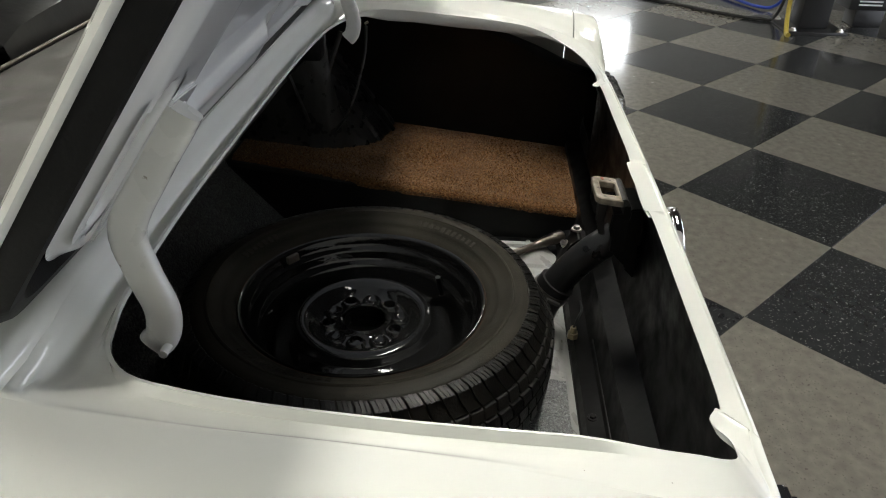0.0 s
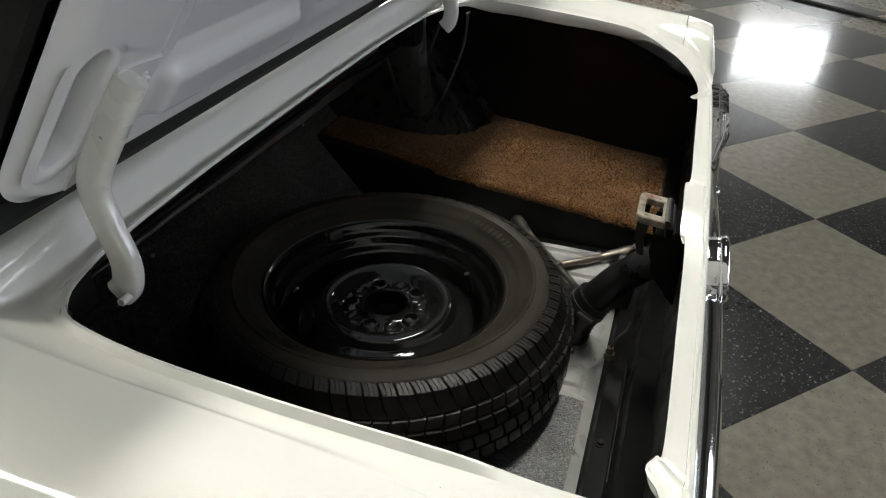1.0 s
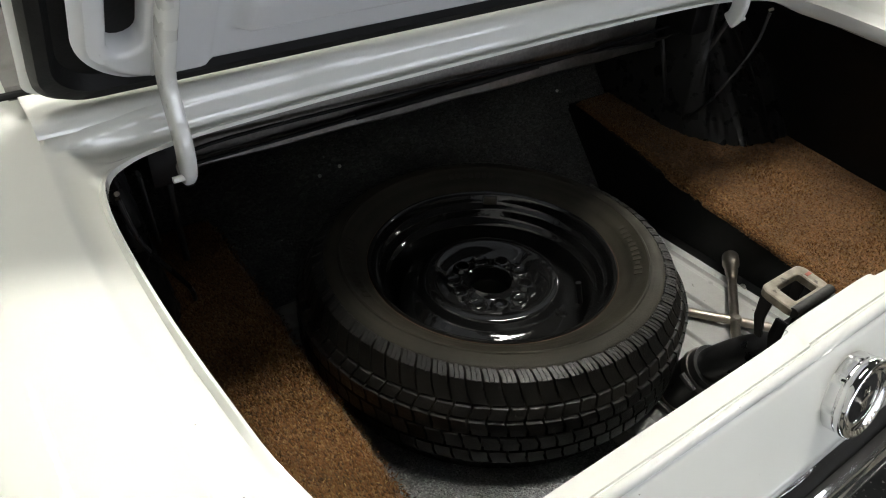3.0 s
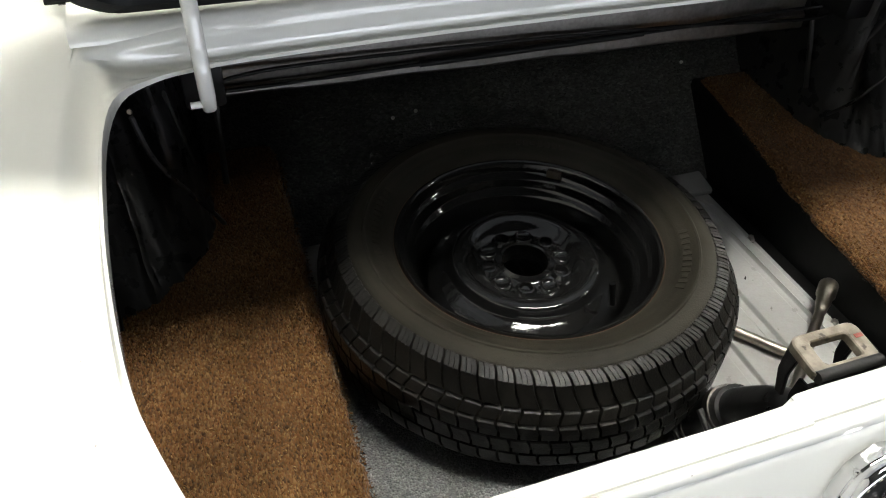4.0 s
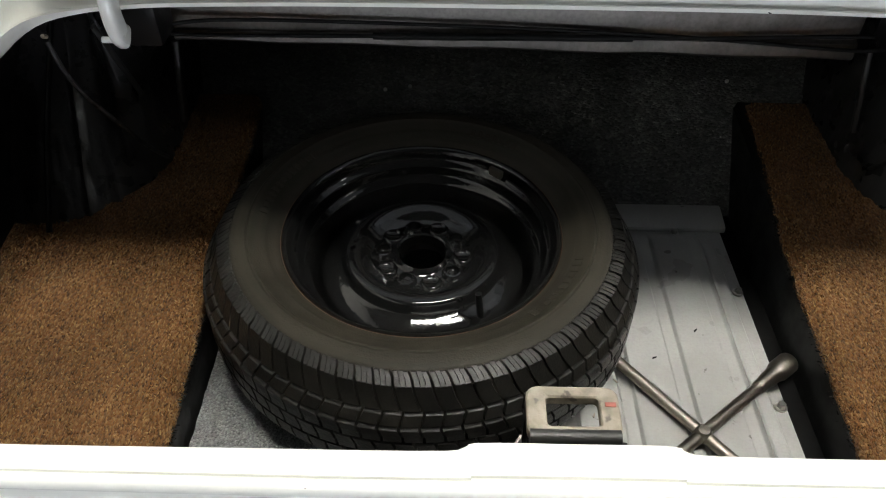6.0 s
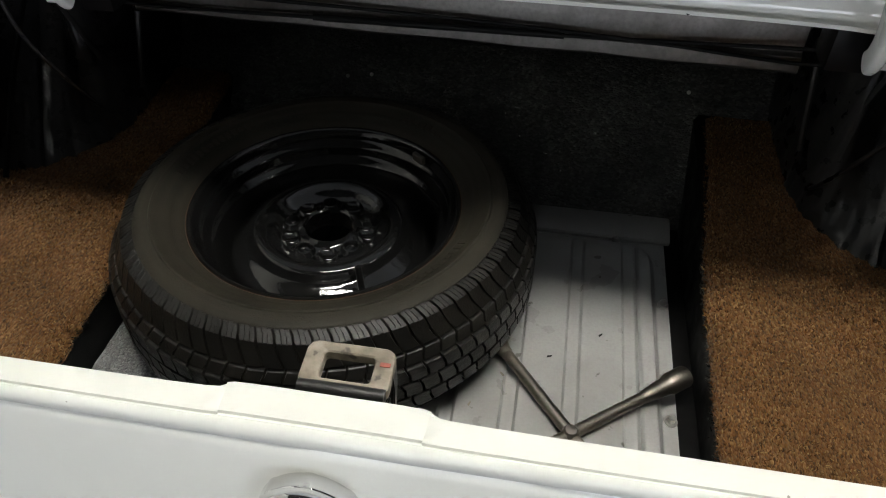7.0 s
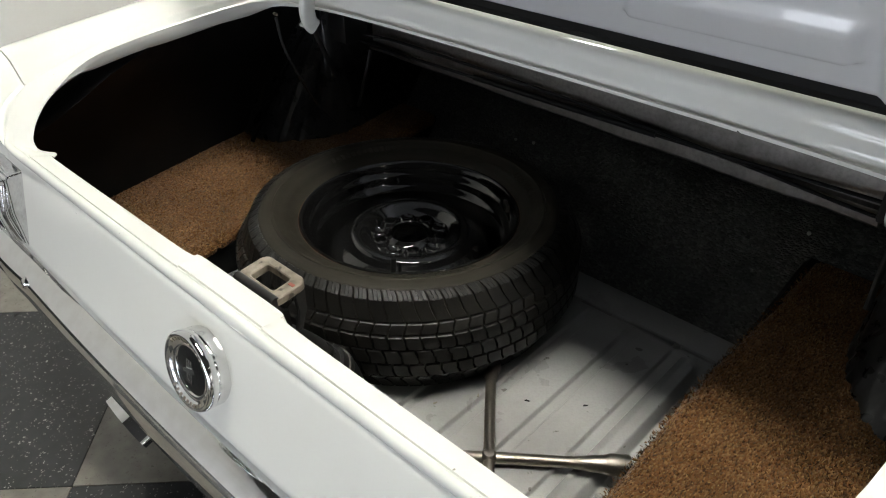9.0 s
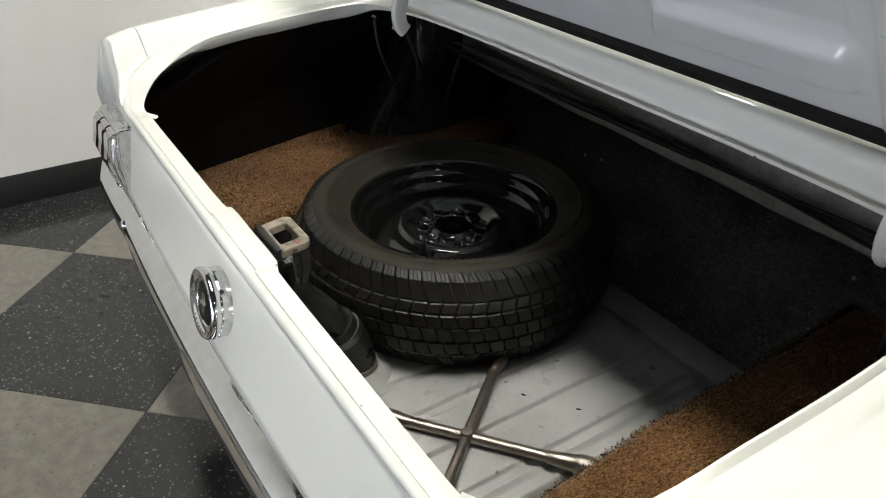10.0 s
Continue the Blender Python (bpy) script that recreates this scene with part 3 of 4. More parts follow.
for sx in (1, -1):
    rows = [side_profile(y) for y in (.1585, .19, .22, .28, .345, .41, .48, .55, .62, .69, .752, .87, 1.0, 1.5, 2.1)]
    rows = [[(sx * p[0], p[1], p[2]) for p in r] for r in rows]
    part("quarter_panel", loft(rows), WHITE, car, "glossy white quarter panel", angle=50)
    # end cap: its rear face leans back down to the tail light
    nominal = (.0785, .083, .09, .098, .108, .12, .137, .1568)
    bm = bmesh.new()
    rows = []
    for y in nominal:
        s = (.1568 - y) / (.1568 - .0785)
        row = []
        rows0 = side_profile(y)[0][2]
        for k, (px, py, pz) in enumerate(side_profile(y)[:13]):
            pz -= max(0, pz - rows0) * (1, .80, .55, .25, 0)[k] * s if k < 5 else 0
            rear = .066 + (pz - .718) * .24 if pz > .718 else .066 + (.718 - pz) * .10
            row.append((sx * px, py + (rear - .0785) * s * (0, .3, .7)[k] if k < 3 else py + (rear - .0785) * s, pz))
        rows.append(row)
    rows[0] = [(p[0] * .996, p[1], p[2] - .002 * (p[2] > .8)) for p in rows[0]]
    loft(rows, bm=bm)
    bm.verts.ensure_lookup_table()
    ring0 = list(bm.verts[:13])
    low = bm.verts.new((sx * .655, .085, .55))
    bm.faces.new(ring0 + [low])
    part("quarter_extension", bm, WHITE, car, "white quarter panel end cap with a seam", angle=62)

# tail panel, with the valance below
tail = []
for x in [-.668 + 1.336 * k / 24 for k in range(25)]:
    o = .012 * abs(x / .65) ** 2
    tail.append([(x, y + o, z) for y, z in ((.0735, .7488), (.0702, .7450), (.0676, .734), (.0580, .69), (.0460, .63), (.0375, .592), (.0350, .581), (.0385, .573), (.065, .565), (.10, .48), (.14, .38))])
part("tail_panel", loft(tail), WHITE, car, "glossy white tail panel", angle=50)

# deck in front of the opening, boot cover and cockpit edge
rows = []
for x in [-.71 + 1.42 * k / 16 for k in range(17)]:
    y0 = .754 + .0205 * (1 - min(1, abs(x / .62)) ** 2)
    rows.append([(x, y0 + .016 - .020 * math.cos(radians(15 * n)), .900 + .020 * math.sin(radians(15 * n))) for n in range(7)] + [(x, .80, .922), (x, .83, .925), (x, .86, .922), (x, .90, .90)])
part("deck_panel", loft(rows), WHITE, car, "white painted deck panel below the lid hinges")
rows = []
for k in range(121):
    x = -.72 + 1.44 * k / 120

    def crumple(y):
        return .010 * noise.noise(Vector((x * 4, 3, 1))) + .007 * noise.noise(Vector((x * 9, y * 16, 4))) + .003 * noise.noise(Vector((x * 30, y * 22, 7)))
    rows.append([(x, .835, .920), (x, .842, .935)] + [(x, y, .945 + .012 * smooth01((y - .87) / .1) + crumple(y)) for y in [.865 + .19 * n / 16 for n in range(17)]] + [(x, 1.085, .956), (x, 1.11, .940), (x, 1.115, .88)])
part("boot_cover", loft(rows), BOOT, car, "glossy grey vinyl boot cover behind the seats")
part("piping", tube([(-.735, .834, .927), (.735, .834, .927)], .005, 8), SEAL, car, "black piping")
part("belt_trim", tube([(-.74, 1.12, .945), (.74, 1.12, .945)], .0035, 10), STEEL, car, "thin metal trim strip")
for x0, x1 in ((-.66, -.02), (.02, .66)):
    rows = []
    for k in range(13):
        x = x0 + (x1 - x0) * k / 12
        puff = .03 * math.sin(math.pi * k / 12) ** .4
        rows.append([(x, 1.14, .70), (x, 1.145 - puff * .3, .90), (x, 1.16, .955 + puff), (x, 1.25, .985 + puff), (x, 1.36, .96 + puff), (x, 1.45 + puff, .85), (x, 1.5, .6)])
    part("seat_back", loft(rows), LEATHER, car, "black leather rear seat back")

# ---- trunk lid ----
LEAN_L = radians(54)
HINGE = Vector((0, .788, .940))
UP, IN = Vector((0, -math.cos(LEAN_L), math.sin(LEAN_L))), Vector((0, -math.sin(LEAN_L), -math.cos(LEAN_L)))


def on_lid(x, v, w):
    return Vector((x, 0, 0)) + HINGE + UP * v + IN * w


def lid_loop(inset, w, r, length=.735, half=.708, crown=0.0, n=8):
    pts = rounded(-half + inset, inset, half - inset, length - inset, r, n)
    full = []
    for i, (a, b) in enumerate(pts):       # more points on the long sides
        c, d = pts[(i + 1) % len(pts)]
        steps = (12, 24)[(i // (n + 1)) % 2] if i % (n + 1) == n else 1
        full += [(a + (c - a) * k / steps, b + (d - b) * k / steps) for k in range(steps)]
    return [on_lid(a, b, w) for a, b in full]


def lid_fill(bm, inset, w, r, bulge):
    """A closed face inside a loop, with a gentle crown."""
    loop = lid_loop(inset, w, r)
    c = on_lid(0, .3675, w + bulge)
    rows = [[p + (c - p) * f + IN * (bulge * (1 - (1 - f) ** 2) - bulge * f) for p in loop] for f in (0, .25, .5, .75, .97)]
    loft(rows, closed_u=True, bm=bm)
    bm.verts.ensure_lookup_table()
    bm.faces.new(bm.verts[-len(loop):])


# outer skin with a folded hem
bm = loft([lid_loop(.03, .004, .04), lid_loop(.004, .006, .03), lid_loop(0, .002, .03), lid_loop(.001, -.003, .03), lid_loop(.014, -.008, .03)], closed_u=True)
lid_fill(bm, .014, -.008, .03, -.012)
lid = part("trunk_lid", bm, WHITE, car, "white trunk lid, propped open on two hinge arms", angle=50)
part("lid_seal", loft([lid_loop(.009, .003, .05), lid_loop(.008, .020, .05), lid_loop(.014, .029, .06), lid_loop(.028, .029, .06), lid_loop(.038, .014, .06), lid_loop(.066, .012, .07)], closed_u=True),
     SEAL, lid, "black rubber seal round the lid")
# pressed inner frame: a raised band round the lid, with long holes, and a sunken middle


def slot(bm, x, v0, v1, r, w0, w1):
    """The rim of a long hole in the inner frame."""
    loops = []
    for rr, w in ((r + .022, w0 - .0012), (r + .008, w0), (r + .003, w0 - .001), (r, w0 - .005), (r, w1)):
        pts = [(x + rr * math.cos(a), v1 + rr * math.sin(a)) for a in [math.pi * k / 8 for k in range(9)]]
        pts += [(x + rr * math.cos(a), v0 + rr * math.sin(a)) for a in [math.pi + math.pi * k / 8 for k in range(9)]]
        loops.append([on_lid(a, b, w) for a, b in pts])
    loft(loops, closed_u=True, bm=bm)


def pressed(x, v):
    """Depth of the inner panel at a place on the lid."""
    def step(d, a, b):
        t = min(1, max(0, (d - a) / (b - a)))
        return t * t * (3 - 2 * t)
    half, top = .655, .675
    dx, dv = half - abs(x), min(v - .022, top - v)
    r = .11
    d = min(dx, dv)
    if dx < r and dv < r:
        d = r - math.hypot(r - dx, r - dv)
    w = .012 + .014 * step(d, 0, .026)
    ax = abs(x)
    w += .010 * step(ax, .487, .505)                                      # side bands with the long holes
    slant = .135 + (v - .10) * .35
    island = step(ax, slant, slant + .03) * (1 - step(ax, .452, .478)) * step(v, .094, .112) * (1 - step(v, .158, .182))
    w += .018 * island
    dip = (1 - step(ax, .02, .10)) * step(v, .10, .14) * (1 - step(v, .20, .26))
    w -= .008 * dip
    r2 = min(.462 - ax, v - .186, .61 - v)                                # sunken middle panel
    w -= .005 * step(r2, 0, .006)
    rib = .009 * (1 - step(abs(ax - .20 - .18 * (v - .2)), .02, .05)) * step(v, .24, .30) * (1 - step(v, .56, .60))
    return w + rib, d


bm = bmesh.new()
NX, NV = 196, 104
grid = {}
for i in range(NX + 1):
    for j in range(NV + 1):
        x, v = -.655 + 1.31 * i / NX, .022 + .653 * j / NV
        cx1, cv1 = math.copysign(.655 - .11, x), (.022 + .11 if v < .35 else .675 - .11)
        away = math.hypot(x - cx1, v - cv1)
        if abs(x) > .545 and not .132 < v < .565 and away > .11:          # round the corners
            x, v = cx1 + (x - cx1) * .11 / away, cv1 + (v - cv1) * .11 / away
        w, d = pressed(x, v)
        in_slot = abs(abs(x) - .600) < .029 and .120 < v < .228 or math.hypot(abs(x) - .600, v - .120) < .029 or math.hypot(abs(x) - .600, v - .228) < .029
        if not in_slot:
            grid[i, j] = bm.verts.new(on_lid(x, v, w))
for i in range(NX):
    for j in range(NV):
        q = [grid.get(k) for k in ((i, j), (i + 1, j), (i + 1, j + 1), (i, j + 1))]
        if all(q):
            bm.faces.new(q)
slot(bm, .600, .120, .228, .0205, .0352, .004)
slot(bm, -.600, .120, .228, .0205, .0352, .004)
part("lid_inner_panel", bm, LIDGREY, lid, "pale pressed inner panel with long holes", angle=70)
# black plates put the hollow's shade into colour; the skin behind is white
for sx in (1, -1):
    part("slot_shade_plate", box((sx * .600 - .026, -.082, -.001), (sx * .600 + .026, .082, .001)), SEAL, lid, "black plate behind the hole, in place of its shade").matrix_local = Matrix.Translation(on_lid(0, .174, .0035)) @ Matrix(((1, 0, 0), (0, -math.cos(LEAN_L), -math.sin(LEAN_L)), (0, math.sin(LEAN_L), -math.cos(LEAN_L)))).to_4x4()

# no hole is cut here: a black disc draws its shade
for sx in (1, -1):
    part("hole_shade_disc", revolve([(.0001, .0004), (.0042, .0004), (.0055, 0)], 16, at=on_lid(sx * .503, .226, .0300), turn=IN.to_track_quat("Z", "Y").to_matrix().to_4x4()), SEAL, lid, "small black disc for a hole's shade on the inner panel")

# gooseneck hinge arms
for sx in (1, -1):
    x = sx * .563
    path = spline([(x, .624, 1.088), (x, .634, 1.072), (x, .662, 1.030), (x, .695, .972), (x, .690, .925), (x, .679, .882), (x, .683, .852), (x, .694, .838)], 5)
    rows = []
    for i, p in enumerate(path):
        d = (path[min(i + 1, len(path) - 1)] - path[max(i - 1, 0)]).normalized()
        w = d.cross(Vector((1, 0, 0)))
        u = Vector((1, 0, 0))
        rows.append([p + u * math.copysign(abs(math.cos(q)) ** .62, math.cos(q)) * .0100 + w * math.copysign(abs(math.sin(q)) ** .62, math.sin(q)) * .017 for q in [2 * math.pi * (k + .5) / 20 for k in range(20)]])
    bm = loft(rows, closed_u=True)
    bm.verts.ensure_lookup_table()
    bm.faces.new(bm.verts[:20])
    bm.faces.new(bm.verts[-20:])
    arm_ob = part("hinge_arm", bm, WHITE_IN, car, "white painted gooseneck hinge arm", angle=35)
    part("hinge_pin", tube([(x + sx * .022, .677, .842), (x - sx * .008, .677, .842)], .0046, 10), WHITE_IN, arm_ob)
    # folded flange that carries the arm on the lid
    sheet = [[on_lid(sx * px, v, w) for px, v in ((.572, .222), (.503, .213), (.512, .12), (.545, .055), (.572, .050))] for w in (.0300, .0385)]
    bm = loft(sheet, closed_u=True)
    bm.verts.ensure_lookup_table()
    bm.faces.new(bm.verts[:5])
    bm.faces.new(bm.verts[5:])
    bmesh.ops.bevel(bm, geom=bm.edges[:], offset=.0012, segments=2, affect="EDGES")
    part("hinge_flange", bm, LIDGREY, arm_ob, "pale folded flange on the lid")
    bolt("bolt", on_lid(sx * .524, .192, .0385), .0052, .006, LIDGREY, arm_ob, IN)
    part("hinge_box", box((x - .03, .755, .79), (x + .025, .82, .862), .006), BLACK, car, "black hinge bracket")

# ---- bumper, lamps, filler cap ----
rows = []
for k in range(49):
    x = -.84 + 1.68 * k / 48
    a = abs(x)
    back = .016 * min(1, (a / .58) ** 2) + .07 * max(0, (a - .78) / .06) ** 2
    rise = .048 * smooth01((a - .64) / .20)
    rows.append([(x, y + back, z + rise) for y, z in ((.075, .558), (.048, .561), (.030, .560), (.017, .553), (.004, .538), (-.003, .515), (-.003, .488), (.004, .466), (.020, .452), (.07, .446))])
bumper = part("rear_bumper", thicken(loft(rows), .003), CHROME, car, "chrome rear bumper bar", angle=50)
for x in (-.579, .579):
    bm = revolve([(.0001, .006), (.006, .0055), (.010, .003), (.011, 0)], 16, at=(x, .0170, .529), turn=Vector((0, -1, .5)).to_track_quat("Z", "Y").to_matrix().to_4x4())
    part("bumper_bolt", bm, CHROME, bumper, "round chrome bumper bolt")

for sx in (1, -1):
    lamp = part("tail_light", prism([(.100, .724), (.052, .724), (.046, .718), (.040, .655), (.044, .588), (.050, .582), (.100, .582)], sx * .677 - .086, sx * .677 + .086, axis=0, bevel=.003), PITTED, car, "chrome-framed tail light with three upright lenses")
    for k in (-1, 0, 1):
        x = sx * .677 + k * .0535
        # stepped ridges, each narrower and further out than the one below
        for half, top, low, out in ((.0245, .716, .590, .000), (.0195, .709, .597, .0070)):
            bm = prism([(.060, top), (.0385 - out, top), (.0355 - out, top - .006), (.0270 - out, .655), (.0340 - out, low + .006), (.0370 - out, low), (.060, low)], x - half, x + half, axis=0, bevel=.0022)
            part("bezel", bm, PITTED, lamp, "stepped chrome lens frame")
        bm = prism([(.052, .705), (.0310, .705), (.0175, .655), (.0290, .602), (.052, .602)], x - .0145, x + .0145, axis=0, bevel=.0015)
        part("lens", bm, LENS, lamp, "dark red lens face")
    # round ribs down the end towards the middle of the car
    e = sx * .677 - sx * .0790
    for off, r in ((-.0015, .0030), (.0060, .0026), (.0130, .0030), (.0205, .0024)):
        path = spline([(e, .0425 + off, .708 - max(off, 0) * .3), (e, .0380 + off, .690), (e, .0325 + off, .655), (e, .0370 + off, .620), (e, .0420 + off, .600 + max(off, 0) * .3)], 4)
        part("end_rib", tube(path, r, 10), PITTED, lamp, "narrow pitted chrome rib")

TAIL_T = Matrix.Translation((-.006, .0605, .668)) @ Matrix.Rotation(radians(79), 4, "X")

def scalloped(profile, sides=160, lobes=8):
    """A turned body whose middle has broad scallops: profile of (radius, height, scallop depth)."""
    rows = []
    for k in range(sides):
        a = 2 * math.pi * k / sides
        dip = smooth01((abs(math.sin(lobes * a / 2)) - .18) / .3)
        rows.append([TAIL_T @ Vector(((r - s * dip) * math.cos(a), (r - s * dip) * math.sin(a), z)) for r, z, s in profile])
    return loft(rows, closed_v=True)


cap = part("fuel_cap", scalloped([(.0515, 0, 0), (.0525, .001, 0), (.0527, .004, .0010), (.0527, .019, .0016), (.0522, .0215, .0008), (.0508, .0222, 0), (.0508, .0232, 0), (.0532, .0240, 0), (.0537, .026, 0), (.0537, .031, 0), (.0528, .0345, 0),
                                  (.0505, .0368, 0), (.0480, .0368, 0), (.0410, .0340, 0), (.0360, .0310, 0), (.0345, .0315, 0), (.0335, .0310, 0), (.0328, .0290, 0)]), CHROME, car, "round chrome fuel filler cap with a black centre", angle=50)
part("cap_centre", revolve([(.0001, .0303), (.028, .0299), (.0335, .0290)], 40, turn=TAIL_T), SEAL, cap, "glossy black centre disc")
bm = bmesh.new()
for dx in (-.0045, 0, .0045):
    b0 = TAIL_T @ Matrix.Translation((dx, 0, .0312)) @ Matrix.Diagonal((.003, .034, .003, 1))
    bmesh.ops.create_cube(bm, size=1, matrix=b0)
bmesh.ops.create_cube(bm, size=1, matrix=TAIL_T @ Matrix.Translation((0, .002, .0322)) @ Matrix.Rotation(radians(18), 4, "Z") @ Matrix.Diagonal((.026, .006, .003, 1)))
part("emblem", bm, CHROME, cap, "small chrome bar emblem", smooth=False)
bm = bmesh.new()
for k in list(range(-5, 6)) + list(range(14, 23)):
    a = radians(90 + k * 10)
    bmesh.ops.create_cube(bm, size=1, matrix=TAIL_T @ Matrix.Rotation(a, 4, "Z") @ Matrix.Translation((.0445, 0, .0360)) @ Matrix.Rotation(radians(-25), 4, 'Y') @ Matrix.Diagonal((.005, .003, .0008, 1)))
tagged(part("cap_marks", bm, STEEL, cap, "row of plain raised marks", smooth=False), kind="stuff")

pipe = part("exhaust_tip", thicken(tube(spline([(-.38, .42, .33), (-.38, .22, .325), (-.382, .10, .31), (-.385, .045, .292)], 6), .034, 28, cap=False, flat=2.2), .002), CHROME, car, "oval chrome exhaust tip under the bumper")

# ---- inside the trunk ----
def ledge(y):
    return .497 + .110 * (y - .2)


rows = []
for x in [-.80 + 1.6 * k / 20 for k in range(21)]:
    rows.append([(x, .100, .757), (x, .096, .748), (x, .092, .70), (x, .090, .60), (x, .098, .575), (x, .100, .53), (x, .135, .505), (x, .140, .455), (x, .150, .438), (x, .178, .432), (x, .184, .418), (x, .24, .410)])
part("inner_tail_panel", loft(rows), BLACK, car, "black painted inside of the tail panel", angle=30)
part("floor_pan", box((-.50, .15, .395), (.50, .90, .411)), BLACK, car, "black painted trunk floor pan")
part("bead_of_solder", tube([(-.30, .147, .452), (-.02, .147, .452)], .0012, 6), DULL, car, "scratched edge of the panel")
bolt("floor_bolt", (-.21, .166, .434), .006, .006, BLACK, car)

# fuel tank top: ribbed pressing
TX0, TX1, TY0, TY1 = -.452, .372, .190, .768
bm = bmesh.new()
NX, NY = 620, 44


def tank_z(x, y):
    dx, dy, r = min(x - TX0, TX1 - x), min(y - TY0, TY1 - y), .05
    d = min(dx, dy)
    if dx < r and dy < r:
        d = r - math.hypot(r - dx, r - dy)
    z = .413 + .022 * smooth01(d / .012)
    k = (x - .311 + 20 * .0855) % .0855
    rib = 1 - smooth01(k / .0035) + smooth01((k - .0205) / .0035)
    dd = min(min(x - TX0, TX1 - x) - .028, min(y - TY0, TY1 - y) - .022)
    return z + .0085 * rib * smooth01(dd / .012)


g = [[bm.verts.new((TX0 - .02 + (TX1 - TX0 + .04) * i / NX, TY0 - .02 + (TY1 - TY0 + .04) * j / NY, 0)) for j in range(NY + 1)] for i in range(NX + 1)]
for row in g:
    for v in row:
        v.co.z = tank_z(v.co.x, v.co.y)
for i in range(NX):
    for j in range(NY):
        bm.faces.new([g[i][j], g[i + 1][j], g[i + 1][j + 1], g[i][j + 1]])
part("fuel_tank", bm, SILVER, car, "silver painted ribbed top of the fuel tank", angle=70)
for x, y in ((.306, .779), (.383, .632), (.383, .40), (.383, .25), (.05, .779), (-.2, .779), (-.464, .632), (-.464, .40)):
    bolt("tank_screw", (x, y, .412), .006, .012, ZINC, car)
part("floor_strip", prism([(.785, .411), (.842, .411), (.846, .428), (.838, .432), (.790, .424), (.785, .420)], -.45, .402, axis=0, bevel=.0015), SILVER, car, "dull grey steel strip ahead of the tank")
bolt("floor_plug", (.381, .838, .415), .006, .008, ZINC, car)

# side ledges, wheel housings, inner walls
for sx, xin, wide, back in ((1, .420, 0, .004), (-1, .466, .030, .018)):
    rows = []
    for y in (.10, .2, .4, .6, .8, 1.02):
        z = ledge(y) - .008
        rows.append([(sx * xin, y, .405), (sx * (xin + .004), y, z - .008), (sx * (xin + .012), y, z), (sx * .82, y, z)])
    part("side_ledge", loft(rows), BLACK, car, "black painted side ledge")
    rows = []
    for k in range(27):
        z = .46 + .40 * k / 26
        foot = spline([(.548, 1.10, 0), (.550, .92, 0), (.555, .80, 0), (.578, .715, 0), (.625, .655, 0), (.69, .622, 0), (.76, .612, 0), (.83, .61, 0)], 12)
        low = 1 - smooth01((z - .50) / .12)
        row = []
        for n, p in enumerate(foot):
            fold = .0025 * noise.noise(Vector((p.x * 16, p.y * 16, z * 4 + sx))) + (.003 + .006 * low) * noise.noise(Vector((p.x * 70, p.y * 70, z * 45 + sx)))
            seam = .007 * math.exp(-((p.x - .665) / .006) ** 2)
            rise = max(0, z - .54)
            turn_in = smooth01((p.x - .555) / .085)
            row.append((sx * (p.x + wide * (1 - smooth01((p.x - .60) / .2)) + .12 * rise + fold - seam * .4), p.y + back + .75 * rise * turn_in + fold - seam, z))
        rows.append(row)
    part("wheel_housing", loft(rows), SOUND, car, "black undercoated wheel housing, rippled and shiny")
    rows = [[(sx * .800, y, .42), (sx * .806, y, .6), (sx * .80, y, .70), (sx * .765, y, .725 + .09 * smooth01((y - .06) / .3)), (sx * .71, y, .735 + .127 * smooth01((y - .06) / .40)), (sx * .69, y, .722 + .128 * smooth01((y - .06) / .40))] for y in (.085, .10, .14, .18, .24, .3, .4, .6, .8, 1.0, 1.25)]
    part("inner_quarter", loft(rows), BLACK, car, "black painted inside of the quarter panel")
    part("stay_rod", tube(spline([(sx * .655, .665, .845), (sx * .64, .67, .77), (sx * .59, .70, .66), (sx * .575, .74, .60)], 5), .0035, 8), SOUND, car, "thin black diagonal stay")
    part("wire", tube(spline([(sx * .720, .842, .84), (sx * .729, .770, .75), (sx * .735, .696, .66), (sx * .739, .612, .545)], 5), .0062, 8, flat=.6), SEAL, car, "black strap over the wheel housing")
    part("clip", tube([(sx * .655, .668, .850), (sx * .655, .660, .855)], .003, 8), LATCH, car, "small pale clip")
    part("link_rod", tube([(sx * .553, .84, .755), (sx * .560, .80, .63)], .005, 8), DULL, car, "dull dark link rod")
    part("brace", tube([(sx * .615, .72, .84), (sx * .60, .77, .70)], .006, 8, flat=.5), DULL, car, "dark steel brace")

# slanted divider behind the seat
def divider(z):
    return .845 + (z - .42) * .92


rows = []
for i in range(25):
    x = -.60 + 1.2 * i / 24
    rows.append([(x, divider(z) - .004 * noise.noise(Vector((x * 5, z * 7, 0))), z) for z in [.41 + .46 * k / 12 for k in range(13)]])
part("divider_panel", thicken(loft(rows), .008), CHARCOAL, car, "charcoal carpeted divider behind the seat")
part("package_shelf", box((-.72, .775, .862), (.72, 1.26, .872)), BLACK, car, "black underside of the package shelf")
part("front_closing_panel", box((-.80, 1.262, .40), (.80, 1.28, .90)), BLACK, car, "black panel ahead of the trunk")
for x, z in ((-.189, .590), (-.236, .585), (.410, .604)):
    bolt("screw", (x, divider(z) - .013, z), .0024, .005, WALL, car, (0, -.74, .68))
rows = []
